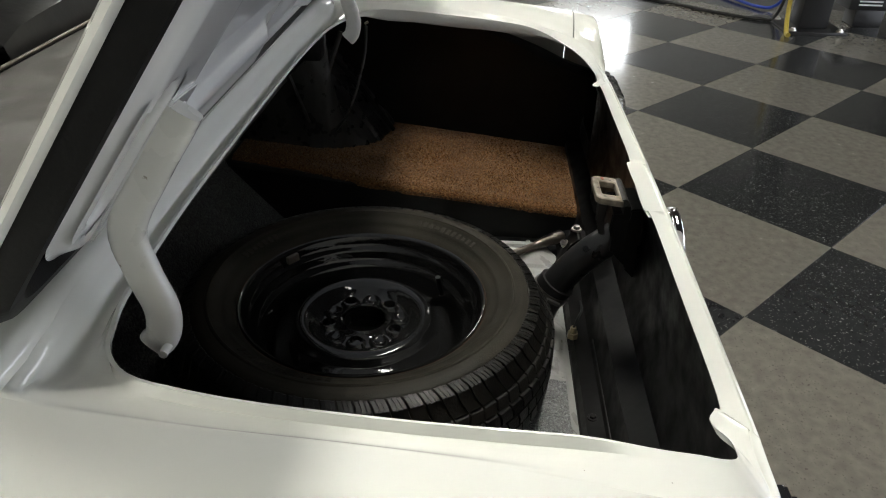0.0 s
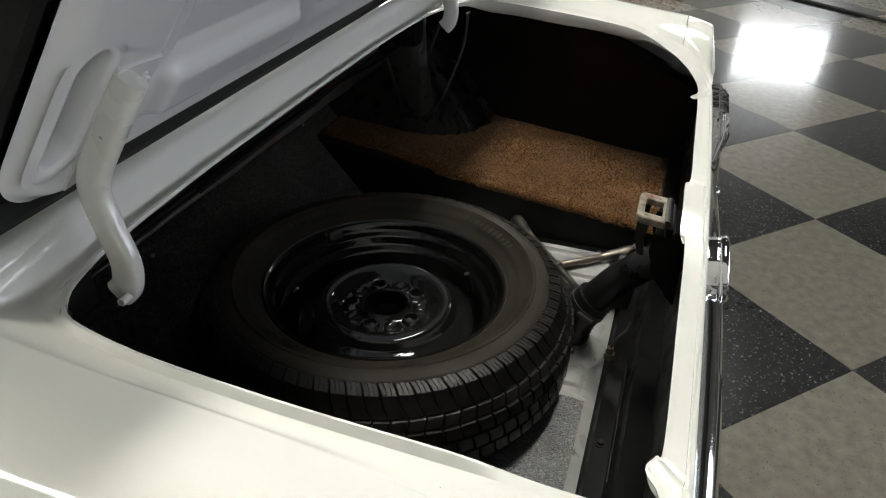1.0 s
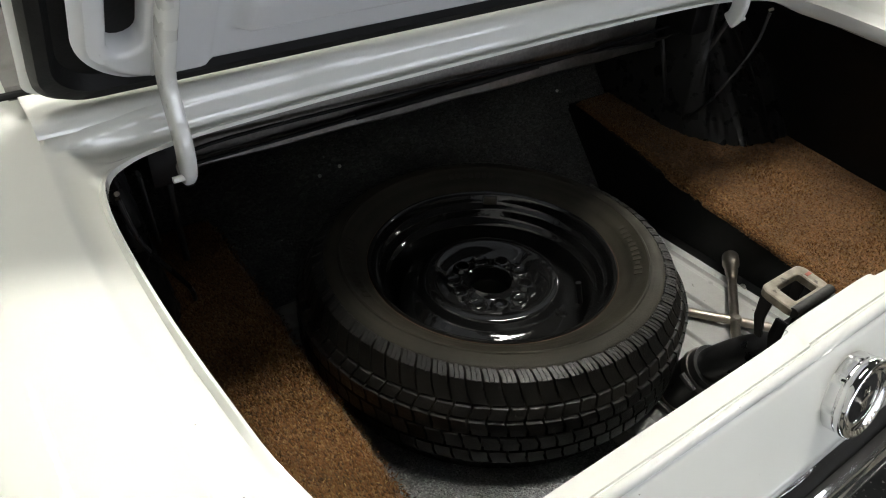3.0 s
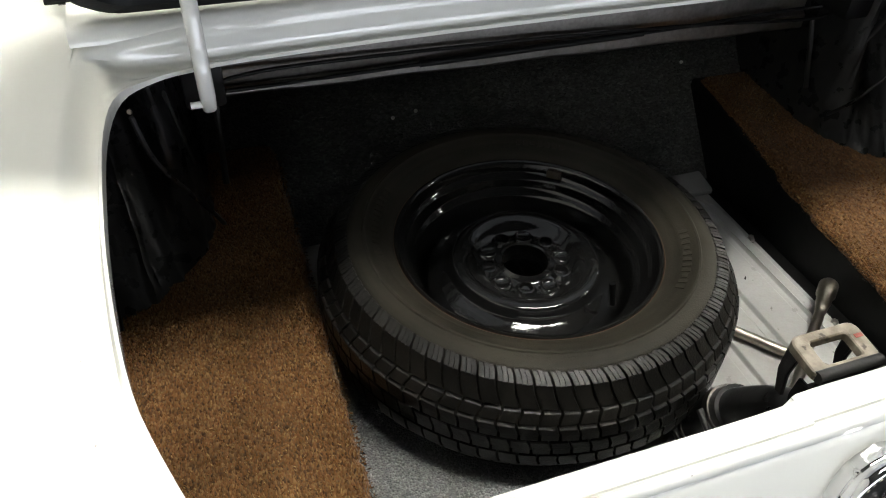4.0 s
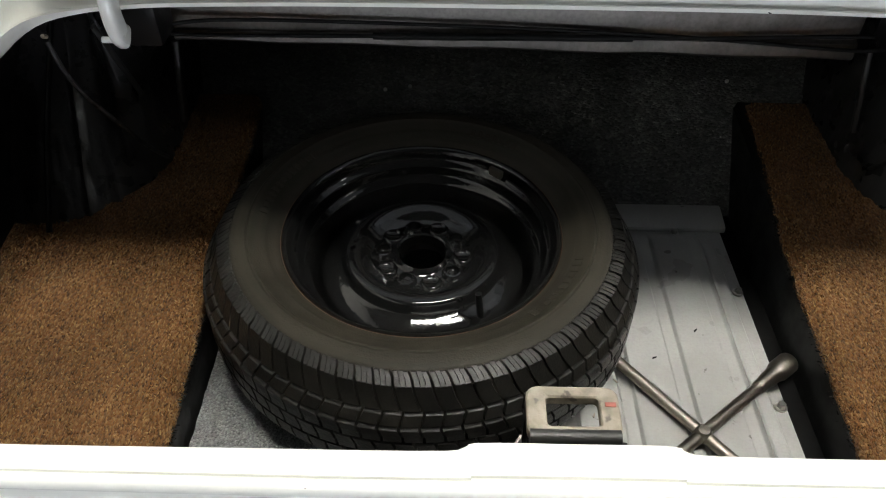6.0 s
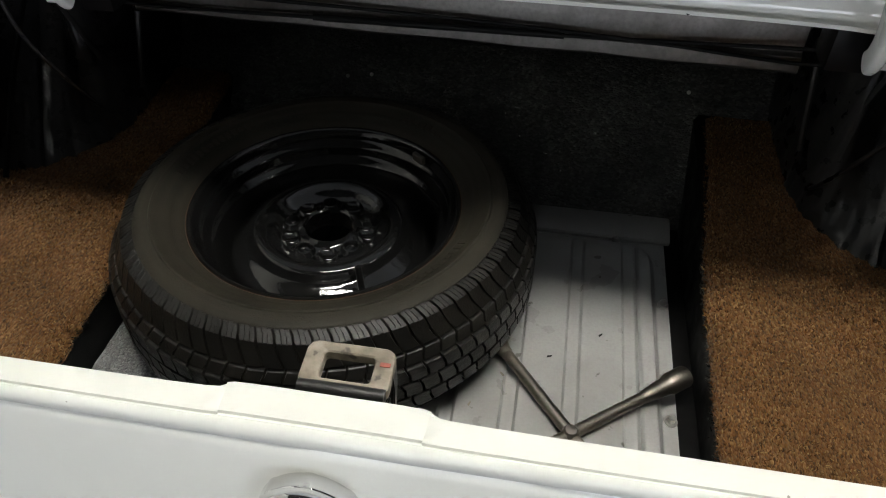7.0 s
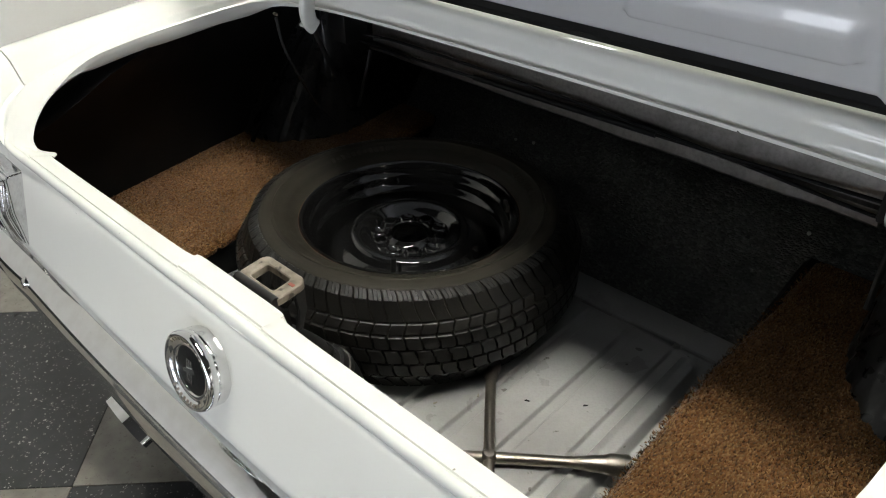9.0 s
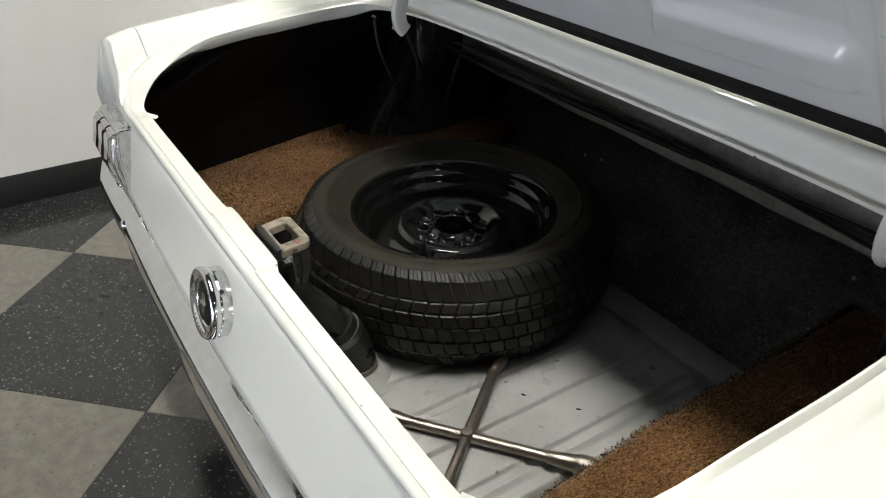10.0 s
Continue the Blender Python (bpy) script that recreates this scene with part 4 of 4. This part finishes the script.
for i in range(33):
    x = -.552 + 1.08 * i / 32
    sag = .0012 * math.sin(i * .9) + .017 * (1 - i / 32)
    rows.append([(x, .880, .738 + sag), (x, .840, .740 + sag), (x, .836, .745 + sag), (x, .838, .768 + sag * .4), (x, .846, .772), (x, .846, .808), (x, .85, .835), (x, .85, .865)])
part("cross_rail", loft(rows), GALV, car, "dull grey steel rail below the shelf", angle=30)
part("torsion_bar", tube(spline([(-.56, .80, .80), (-.53, .826, .774), (-.2, .829, .775), (.2, .829, .778), (.48, .826, .787), (.56, .80, .80)], 6), .0031, 10), SEAL, car, "black lid torsion bar")
part("torsion_bar", tube(spline([(.56, .795, .79), (.52, .826, .764), (.25, .829, .781), (-.1, .829, .794), (-.45, .826, .800), (-.56, .80, .80)], 6), .0031, 10), SEAL, car, "black lid torsion bar")
part("bar_sleeve", tube([(-.235, .829, .7748), (.17, .829, .7775)], .0056, 10), SEAL, car, "rubber sleeve on the bar")

# latch striker
cx0, cy0 = .0048, .1555


def striker_loop(inset, z, inner=False):
    """A rounded loop round the striker's outside, or round its opening."""
    hx, hy, r = (.0430 - inset, .0255 - inset, .011) if not inner else (.0245 + inset, .0140 + inset, .004)
    return [Vector((a, b, z + (b - cy0) * .12)) for a, b in rounded(cx0 - hx, cy0 - hy, cx0 + hx, cy0 + hy, r, 4)]


rows = [striker_loop(.0015, .757), striker_loop(0, .7555), striker_loop(0, .7460), striker_loop(.0015, .7445), striker_loop(.0015, .7445, True), striker_loop(0, .746, True), striker_loop(0, .7555, True), striker_loop(.0015, .757, True)]
latch = part("latch_striker", loft(rows, closed_u=True, closed_v=True), LATCH, car, "worn cream trunk latch loop with a red mark", angle=35)
part("roller", tube([(cx0 - .041, .1330, .7500), (cx0 + .041, .1330, .7500)], .0068, 16), DULL, latch, "dark polished cross pin")
part("paint_mark", box((.0345, .160, .7575), (.0445, .165, .7585), .0004), RED, latch, "faded red paint mark")
for xl in (-.0370, .0405):
    part("latch_leg", prism([(.160, .746), (.1775, .748), (.177, .716), (.168, .688), (.158, .688), (.163, .718)], xl, xl + .006, axis=0, bevel=.0015), DULL, latch, "dark bent steel leg")
    part("latch_stay", prism([(.124, .730), (.150, .730), (.152, .700), (.138, .650), (.100, .61), (.100, .66)], xl + .0005, xl + .0055, axis=0, bevel=.0015), BLACK, latch, "black steel stay")
part("latch_bar", box((-.036, .121, .726), (.053, .133, .744), .003), BLACK, latch, "black steel cross bar")
part("latch_body", box((-.037, .120, .655), (.046, .146, .722), .004), BLACK, latch, "black latch block below the loop")
part("latch_bracket", prism([(.099, .738), (.121, .736), (.124, .70), (.116, .62), (.096, .60)], -.034, .052, axis=0, bevel=.003), BLACK, latch, "black steel bracket")

# filler neck
neck = part("filler_neck", tube(spline([(0, .07, .688), (0, .12, .672), (.0, .170, .632), (.002, .212, .58), (.004, .238, .535)], 6), .0275, 24), HOSE, car, "black painted fuel filler pipe")
part("filler_hose", tube(spline([(.003, .222, .562), (.004, .244, .522), (.005, .254, .485), (.005, .258, .445)], 6), .034, 24), HOSE, neck, "black rubber filler hose")
part("tank_collar", revolve([(.034, .462), (.040, .460), (.050, .448), (.066, .436)], 36, at=(.005, .260, 0)), SILVER, neck, "silver collar on the tank")
for p, d in (((.0035, .233, .543), (0, .45, -.9)), ((.005, .256, .465), (0, .1, -1))):
    q = Vector(d).to_track_quat("Z", "Y").to_matrix().to_4x4()
    cl = part("hose_clamp", revolve([(.0335, -.007), (.0362, -.007), (.0362, .007), (.0335, .007)], 36, at=p, turn=q), STEEL if p[2] < .5 else GALV, neck, "steel hose clamp")
    part("clamp_screw", tube([Vector(p) + q @ Vector((.04, -.014, 0)), Vector(p) + q @ Vector((.04, .014, 0))], .005, 8), DULL, cl)
brk = part("wiring_bracket", prism([(.165, .43), (.215, .43), (.205, .47), (.185, .54), (.165, .56), (.15, .56)], .165, .215, axis=0, bevel=.004), BLACK, car, "black steel bracket by the filler")
bolt("bracket_bolt", (.205, .168, .560), .007, .010, ZINC, brk)
bolt("bracket_bolt", (.190, .190, .534), .006, .010, ZINC, brk, (0, .8, .5))
sender = part("sender_plug", revolve([(.0001, .024), (.006, .024), (.007, .020), (.007, .012), (.0105, .012), (.0105, 0)], 6, at=(.004, .181, .436)), BRASS, car, "yellow zinc sender plug")
part("plug_wire", tube(spline([(.004, .181, .458), (.02, .172, .472), (.06, .160, .462), (.12, .155, .44)], 6), .0025, 8), CABLE, sender, "thin black wire")

# ---- trunk contents ----
def fringe(bm, rng, x, y, z, n, spread):
    """Loose yarn ends at a carpet's cut edge."""
    for _ in range(n):
        a = Vector((x + rng.uniform(-.004, .004), y + rng.uniform(-spread, spread), z + rng.uniform(-.008, .003)))
        d = Vector((rng.uniform(-1, .2) * math.copysign(1, x), rng.uniform(-.8, .8), rng.uniform(-.5, .8))) * rng.uniform(.003, .008)
        w = Vector((rng.uniform(-1, 1), rng.uniform(-1, 1), rng.uniform(-1, 1))).normalized() * .0009
        v = [bm.verts.new(p) for p in (a - w, a + w, a + d * .6 + w + Vector((0, 0, .001)), a + d)]
        bm.faces.new(v)


def side_carpet(sx, xin, taper):
    rng = random.Random(11 + sx)
    bm = bmesh.new()
    NU, NY2 = 40, 150
    top, low = {}, {}
    for j in range(NY2 + 1):
        y = .135 + (.965 - .135) * j / NY2
        rag = .0045 * noise.noise(Vector((y * 70, sx * 5, 0))) + .004 * noise.noise(Vector((y * 18, sx * 9, 0)))
        x0 = xin + rag + taper * smooth01((y - .5) / .45)
        x1 = .81
        for i in range(NU + 1):
            u = i / NU
            x = x0 + (x1 - x0) * u
            z = ledge(y) + .002 * noise.noise(Vector((x * 9, y * 9, sx))) + .0012 * noise.noise(Vector((x * 120, y * 120, sx)))
            z -= .007 * (1 - smooth01(u / .04))
            top[i, j] = bm.verts.new((sx * x - 0, y, z))
            if i in (0, NU) or j in (0, NY2):
                low[i, j] = bm.verts.new((sx * x, y, z - .012))
    for i in range(NU):
        for j in range(NY2):
            bm.faces.new([top[i, j], top[i + 1, j], top[i + 1, j + 1], top[i, j + 1]])
    for j in range(NY2):
        for i in (0, NU):
            bm.faces.new([top[i, j], top[i, j + 1], low[i, j + 1], low[i, j]])
    for i in range(NU):
        for j in (0, NY2):
            bm.faces.new([top[i, j], top[i + 1, j], low[i + 1, j], low[i, j]])
    ob = new("trunk_carpet", finish(bm, "trunk_carpet", BROWN, True, 70))
    ob.location = (CX, 0, 0)
    tagged(ob, "brown tweed carpet with a frayed edge on the side ledge", "carpet", "trunk carpets")
    bm = bmesh.new()
    for j in range(400):
        y = .14 + .8 * j / 400
        x0 = xin + taper * smooth01((y - .5) / .45)
        fringe(bm, rng, sx * x0, y, ledge(y) - .004, 3, .002)
    part("frayed_edge", bm, PILE, ob, smooth=False)
    gen = np.random.RandomState(21 + sx)
    n = 26000
    y = gen.uniform(.14, .96, n)
    t = np.clip((y - .5) / .45, 0, 1)
    x0 = xin + taper * t * t * (3 - 2 * t) + .004
    x = x0 + (.80 - x0) * gen.uniform(0, 1, n)
    z = .497 + .110 * (y - .2) - .0015
    foot = np.stack([sx * x, y, z], 1)
    tip = foot + np.stack([gen.normal(0, .0022, n), gen.normal(0, .0026, n), gen.uniform(.0024, .0052, n)], 1)
    a = gen.uniform(0, math.pi, n)
    side = np.stack([np.cos(a), np.sin(a), np.zeros(n)], 1) * gen.uniform(.0006, .0010, n)[:, None]
    v = np.stack([foot - side, foot + side, tip + side * .6, tip - side * .6], 1).reshape(-1, 3)
    me = bpy.data.meshes.new("carpet_nap")
    me.from_pydata(v.tolist(), [], np.arange(4 * n).reshape(-1, 4).tolist())
    me.materials.append(PILE)
    pile = new("carpet_nap", me)
    pile.parent = ob
    tagged(pile, kind="stuff")
    bm = bmesh.new()
    for j in range(330):
        y = .16 + .78 * j / 330
        x0 = xin + taper * smooth01((y - .5) / .45)
        fringe(bm, rng, sx * (x0 - .001), y, ledge(y) - .012, 3, .002)
    part("backing_edge", bm, SEAL, ob, "ragged black backing", smooth=False)
    return ob


side_carpet(1, .418, .024)
side_carpet(-1, .468, 0)

# grey felt mat on the tank
bm = bmesh.new()
for (x0, y0, x1, y1) in ((-.462, .205, -.132, .66),):
    n, m2 = 50, 60
    vs = [[bm.verts.new((x0 + (x1 - x0) * i / n + (.0015 * noise.noise(Vector((j * .4, 1, 2))) if i in (0, n) else 0), y0 + (y1 - y0) * j / m2, 0)) for j in range(m2 + 1)] for i in range(n + 1)]
    for row in vs:
        for v in row:
            v.co.z = tank_z(v.co.x, v.co.y) * .35 + .441 * .65 + .0035
    for i in range(n):
        for j in range(m2):
            bm.faces.new([vs[i][j], vs[i + 1][j], vs[i + 1][j + 1], vs[i][j + 1]])
thicken(bm, .004)
mat_ob = part("floor_mat", bm, GREYMAT)
mat_ob.location = (CX, 0, 0)
tagged(mat_ob, "grey felt mat lying on the fuel tank under the tyre", "mat")


# ---- wheels ----
def squeeze(r):
    """Factor that draws a radius of the tyre section out to the wide rim and in from the tread."""
    return (.2020 + (r - .1975) * .911) / r


def tread_blocks():
    """Lugs of the shoulder and blocks of the tread, cut by fine sipes, as one mesh."""
    verts, faces = [], []
    N = 78
    w = 2 * math.pi / N
    rng = random.Random(5)

    def block(a0, a1, prof, deep=.0085, skew=1.0):
        """prof: (radius, height, shift round the tyre) from one side to the other; walls go down into the grooves."""
        base, n = len(verts), len(prof)
        lift = rng.uniform(-.0003, .0003)
        for a, down in ((a0, 1), (a0 + .0006, 0), (a1 - .0006, 0), (a1, 1)):
            for i, (r, z, sk) in enumerate(prof):
                rr = r + lift - deep * down
                aa = a + sk * skew * w
                verts.append((rr * math.cos(aa), rr * math.sin(aa), z))
        for k in range(3):
            for i in range(n - 1):
                p = base + k * n + i
                faces.append((p, p + 1, p + n + 1, p + n))
        for end in (0, n - 1):
            b0 = len(verts)
            for k in (1, 2):
                x, y, z = verts[base + k * n + end]
                inward = verts[base + k * n + (1 if end == 0 else n - 2)][2]
                f = 1 - deep / math.hypot(x, y)
                verts.append((x * f, y * f, z + (z - inward) * .02))
            faces.append((base + n + end, base + 2 * n + end, b0 + 1, b0))

    for k in range(N):
        for flip in (0, 1):
            def zz(z):
                return .2 - z if flip else z
            sg = -1 if flip else 1
            a = w * (k + .5 * flip)
            # shoulder lug: a bright chamfer in three leaves over a steep solid side, then the rows below it
            for c0, c1, tip in ((.0, .275, .0016), (.292, .565, 0), (.582, .850, .0016)):
                block(a + w * c0, a + w * c1, [(.2702 + tip, zz(.1938), -.26), (.2715 + tip, zz(.1944), -.24), (.2820, zz(.1908), -.08), (.2906, zz(.1872), .0), (.2914, zz(.1860), .01)], .007, sg)
            block(a, a + w * .850, [(.2910, zz(.1855), .01), (.2938, zz(.1800), .06), (.2990, zz(.1700), .20), (.3050, zz(.1600), .42), (.3058, zz(.1588), .44)], .0085, sg)
            block(a + w * .52, a + w * 1.38, [(.3078, zz(.1556), .0), (.3100, zz(.1545), .01), (.3150, zz(.1470), -.14), (.3178, zz(.1424), -.18)], .0095, sg)
            block(a + w * .30, a + w * 1.17, [(.3200, zz(.1392), .0), (.3220, zz(.1380), .02), (.3228, zz(.128), .18), (.3230, zz(.1165), .22)], .0095, sg)
        block(w * k, w * (k + .87), [(.3212, .1128, 0), (.3230, .1112, .02), (.3232, .100, .20), (.3230, .088, .24)], .0095)
    return [(x * squeeze(math.hypot(x, y)), y * squeeze(math.hypot(x, y)), z) for x, y, z in verts], faces


TYRE_PROFILE = [(.186, .158), (.192, .168), (.199, .1745), (.207, .1815), (.2135, .1835), (.216, .1865), (.222, .190), (.240, .1975), (.2425, .2003), (.2455, .2003), (.2475, .1985), (.258, .1985), (.2665, .1962), (.2705, .1945), (.2740, .1890),
                (.281, .1830), (.290, .1735), (.299, .162), (.307, .148), (.312, .13), (.3135, .10)]
TYRE_PROFILE += [(r, .2 - z) for r, z in reversed(TYRE_PROFILE[:-1])]
TYRE_PROFILE = [(r * squeeze(r), z) for r, z in TYRE_PROFILE]
RIM_PROFILE = [(.2015, .166), (.2015, .1735), (.1990, .1765), (.1955, .1755), (.1920, .171), (.1895, .161), (.186, .1545), (.1825, .1525), (.1795, .148), (.177, .137), (.173, .1315), (.1685, .129), (.165, .122), (.161, .104), (.157, .090), (.153, .082),
               (.1525, .096), (.1500, .1030), (.145, .1070), (.136, .1125), (.127, .1172), (.1215, .1195), (.1185, .1222), (.1168, .1280), (.1145, .1345), (.1105, .1375), (.105, .1385), (.098, .1380), (.091, .1350), (.083, .1290), (.076, .1235), (.071, .1208), (.066, .1200), (.054, .1210), (.046, .1225), (.0415, .127), (.0385, .1300), (.0360, .1280), (.0345, .119), (.0345, .100)]
tv, tf = tread_blocks()
TREAD_MESH = bpy.data.meshes.new("tread")
TREAD_MESH.from_pydata(tv, [], tf)
TREAD_MESH.materials.append(TREAD)


def wheel(name, label, category, at, group=""):
    ob = empty(name, at, label, category, group)
    tyre = part("tyre", revolve(TYRE_PROFILE, 120), RUBBER, ob, "dusty black rubber tyre")
    tr = new("tread", TREAD_MESH)
    tr.parent = tyre
    # plain raised bars in place of the moulded lettering
    mark = finish(box((-.0062, -.0036, -.0004), (.0062, .0036, .0004), .0003), "sidewall_mark", RUBBER, False)
    for start, count in ((-62, 11), (128, 13), (40, 7)):
        for k in range(count):
            o = new("sidewall_mark", mark)
            o.parent = tyre
            o.matrix_local = Matrix.Rotation(radians(start + k * 3.1), 4, "Z") @ Matrix.Translation((.228, 0, .1930)) @ Matrix.Rotation(radians(-22), 4, "Y") @ Matrix.Diagonal((1 if (k * 7 + count) % 5 else .6, 1, 1, 1))
    rim = part("rim", revolve(RIM_PROFILE, 144), RIM, ob, "glossy black painted steel rim")
    for k in range(5):
        a = radians(20 + 72 * k)
        c = Vector((.0585 * math.cos(a), .0585 * math.sin(a), .1212))
        part("lug_seat", revolve([(.0078, -.006), (.0084, .0020), (.0100, .0060), (.0128, .0054), (.0158, .001), (.0172, -.001)], 20, at=c), RIM, rim)
        a += radians(36)
        c = Vector((.0600 * math.cos(a), .0600 * math.sin(a), .1205))
        part("boss", revolve([(.0001, .0006), (.008, .0008), (.0105, .0020), (.0128, .0042), (.0150, .0030), (.0172, -.0006)], 16, at=c), RIM, rim)
    part("rim_edge", revolve([(.2020, .1655), (.2032, .1712), (.2018, .1738), (.2002, .1730)], 96), RUST, rim, "thin rusty line where the tyre meets the rim")
    # black disc set into the open hub so that it reads as shaded
    part("hub_shade_disc", revolve([(.0001, .060), (.036, .060)], 24), SEAL, rim, "black disc for the shade down in the hub hole")
    a = radians(-68)
    part("valve", tube([(.150 * math.cos(a), .150 * math.sin(a), .128), (.142 * math.cos(a), .142 * math.sin(a), .165)], .0048, 10), SEAL, rim, "rubber valve stem")
    part("balance_weight", box((.178, -.012, .160), (.186, .012, .174), .002), STEEL, rim).rotation_euler = (0, 0, radians(40))
    # edges where disc and barrel are pressed together
    tab = finish(box((-.0065, -.020, -.004), (.0065, .020, .0025), .002), "disc_tab", RIM)
    for k in range(4):
        o = new("disc_tab", tab)
        o.parent = rim
        o.matrix_local = Matrix.Rotation(radians(-80 + 90 * k), 4, "Z") @ Matrix.Translation((.1385, 0, .1005))
    return ob


spare = wheel("spare_wheel", "black rubber spare tyre on a glossy black steel rim, lying flat", "wheel", (-.128, .556, .4430))
spare.rotation_euler = (0, 0, radians(12))
for sx in (1, -1):
    w = copy_thing(spare, Matrix.Translation((CX + sx * .62, 1.12, .3232)) @ Matrix.Rotation(radians(90 * sx), 4, "Y"))
    w.name = "road_wheel"
    w["label"] = "black road wheel under the rear of the car"
    w["group"] = "road wheels"

# ---- four-way wheel wrench ----
wrench = empty("lug_wrench", (.261, .325, .4575), "worn steel four-way lug wrench on the ribbed tank", "wrench")
d1 = Vector((.159, .127, 0)).normalized()
d2 = Vector((-d1.y, d1.x, 0))
for d, lo, hi in ((d1, -.168, .2035), (d2, -.19, .20)):
    part("bar", tube([d * (lo + .03), d * (lo + .06), d * (hi - .06), d * (hi - .03)], .0085, 16), STEEL, wrench)
    for e, r, neck in ((lo, .0145, 1), (hi, .0160, 1 if d is d1 else .55)):
        s = math.copysign(1, e)
        q = (d * s).to_track_quat("Z", "Y").to_matrix().to_4x4()
        part("socket", revolve([(.0080, -.081 * neck), (.0093, -.078 * neck), (.0102, -.066 * neck), (.0122, -.054 * neck), (.0128, -.040 * neck), (r - .0015, -.034 * neck), (r, -.030 * neck), (r, -.003), (r - .0015, 0), (r - .005, 0), (r - .005, -.012), (.0001, -.012)], 24, at=d * e, turn=q), STEEL, wrench)
part("weld", revolve([(.0001, .012), (.008, .011), (.012, .006), (.013, 0), (.012, -.006), (.0001, -.010)], 16), STEEL, wrench)

# small crumbs on the tank
for x, y, a in ((.225, .465, 20), (.12, .36, 70), (.16, .42, 130), (.30, .52, 45)):
    c = part("paint_flake", prism([(-.004, -.0012), (.003, -.001), (.005, .0008), (-.002, .0016)], 0, .0012), LATCH if a > 60 else SEAL)
    c.matrix_basis = pose(x, y, tank_z(x - CX, y) + .0001, 0, 0, a)
    tagged(c, "tiny flake of dry paint on the ribbed tank", "debris", "paint flakes")

# ---- floor tiles ----
meshes = []
for mat in (DARKTILE, GREYTILE):
    h = TILE / 2 - .0008
    bm = box((-h, -h, -.006), (h, h, 0), .0008, segments=1)
    meshes.append(finish(bm, "tile", mat, False))
turn = Matrix.Rotation(ANGLE, 4, "Z")
spots = []
for i in range(-24, 24):
    for j in range(-24, 24):
        c = CORNER + E1 * TILE * (i + .5) + E2 * TILE * (j + .5)
        if -2.30 < c.x < 9.3 and SOUTH - .4 < c.y < 6.4:
            near = min((c - Vector((1.5, -.8, 0))).length, (c - Vector((-1.2, -.4, 0))).length)
            spots.append((near, i, j, c))
spots.sort(key=lambda s: s[0])
ROOM = ((Vector((-1.9155, 0, 0)), Vector((-1, 0, 0))), (Vector((8.999, 0, 0)), Vector((1, 0, 0))), (Vector((0, SOUTH + .001, 0)), Vector((0, -1, 0))), (Vector((0, 5.999, 0)), Vector((0, 1, 0))))
REACH = TILE / 2 * (abs(math.cos(ANGLE)) + abs(math.sin(ANGLE)))


def cut_tile(c, k):
    """A tile trimmed where it meets the walls; nothing where it lies wholly beyond them."""
    bm = bmesh.new()
    bm.from_mesh(meshes[k])
    for p, n in ROOM:
        local = turn.to_3x3().inverted()
        bmesh.ops.bisect_plane(bm, geom=bm.verts[:] + bm.edges[:] + bm.faces[:], plane_co=local @ (p - c), plane_no=local @ n, clear_outer=True)
    if not bm.faces:
        bm.free()
        return None
    return finish(bm, "tile", (DARKTILE, GREYTILE)[k], False)


inside, border = [], []
for s in spots:
    crossing = any((s[3] - p).dot(n) > -REACH for p, n in ROOM)
    (border if crossing else inside).append(s)
for near, i, j, c in border:
    me = cut_tile(c, (i + j) % 2)
    if me:
        ob = new("tile", me)
        ob.matrix_basis = Matrix.Translation(c) @ turn
        ob.parent = floor
spots = inside
for near, i, j, c in spots[:240]:
    ob = new("tile", meshes[(i + j) % 2])
    ob.matrix_basis = Matrix.Translation(c) @ turn
    ob.parent = floor
rest_v, rest_f, rest_m = [], [], []
for near, i, j, c in spots[240:]:
    h = TILE / 2 - .0008
    b0 = len(rest_v)
    for a, b in ((-h, -h), (h, -h), (h, h), (-h, h)):
        p = c + turn.to_3x3() @ Vector((a, b, 0))
        rest_v.append(p[:])
    rest_f.append((b0, b0 + 1, b0 + 2, b0 + 3))
    rest_m.append((i + j) % 2)
me = bpy.data.meshes.new("far_tiles")
me.from_pydata(rest_v, [], rest_f)
me.materials.append(DARKTILE)
me.materials.append(GREYTILE)
for p, k in zip(me.polygons, rest_m):
    p.material_index = k
far = new("far_tiles", me)
far.parent = floor
tagged(far, kind="stuff")
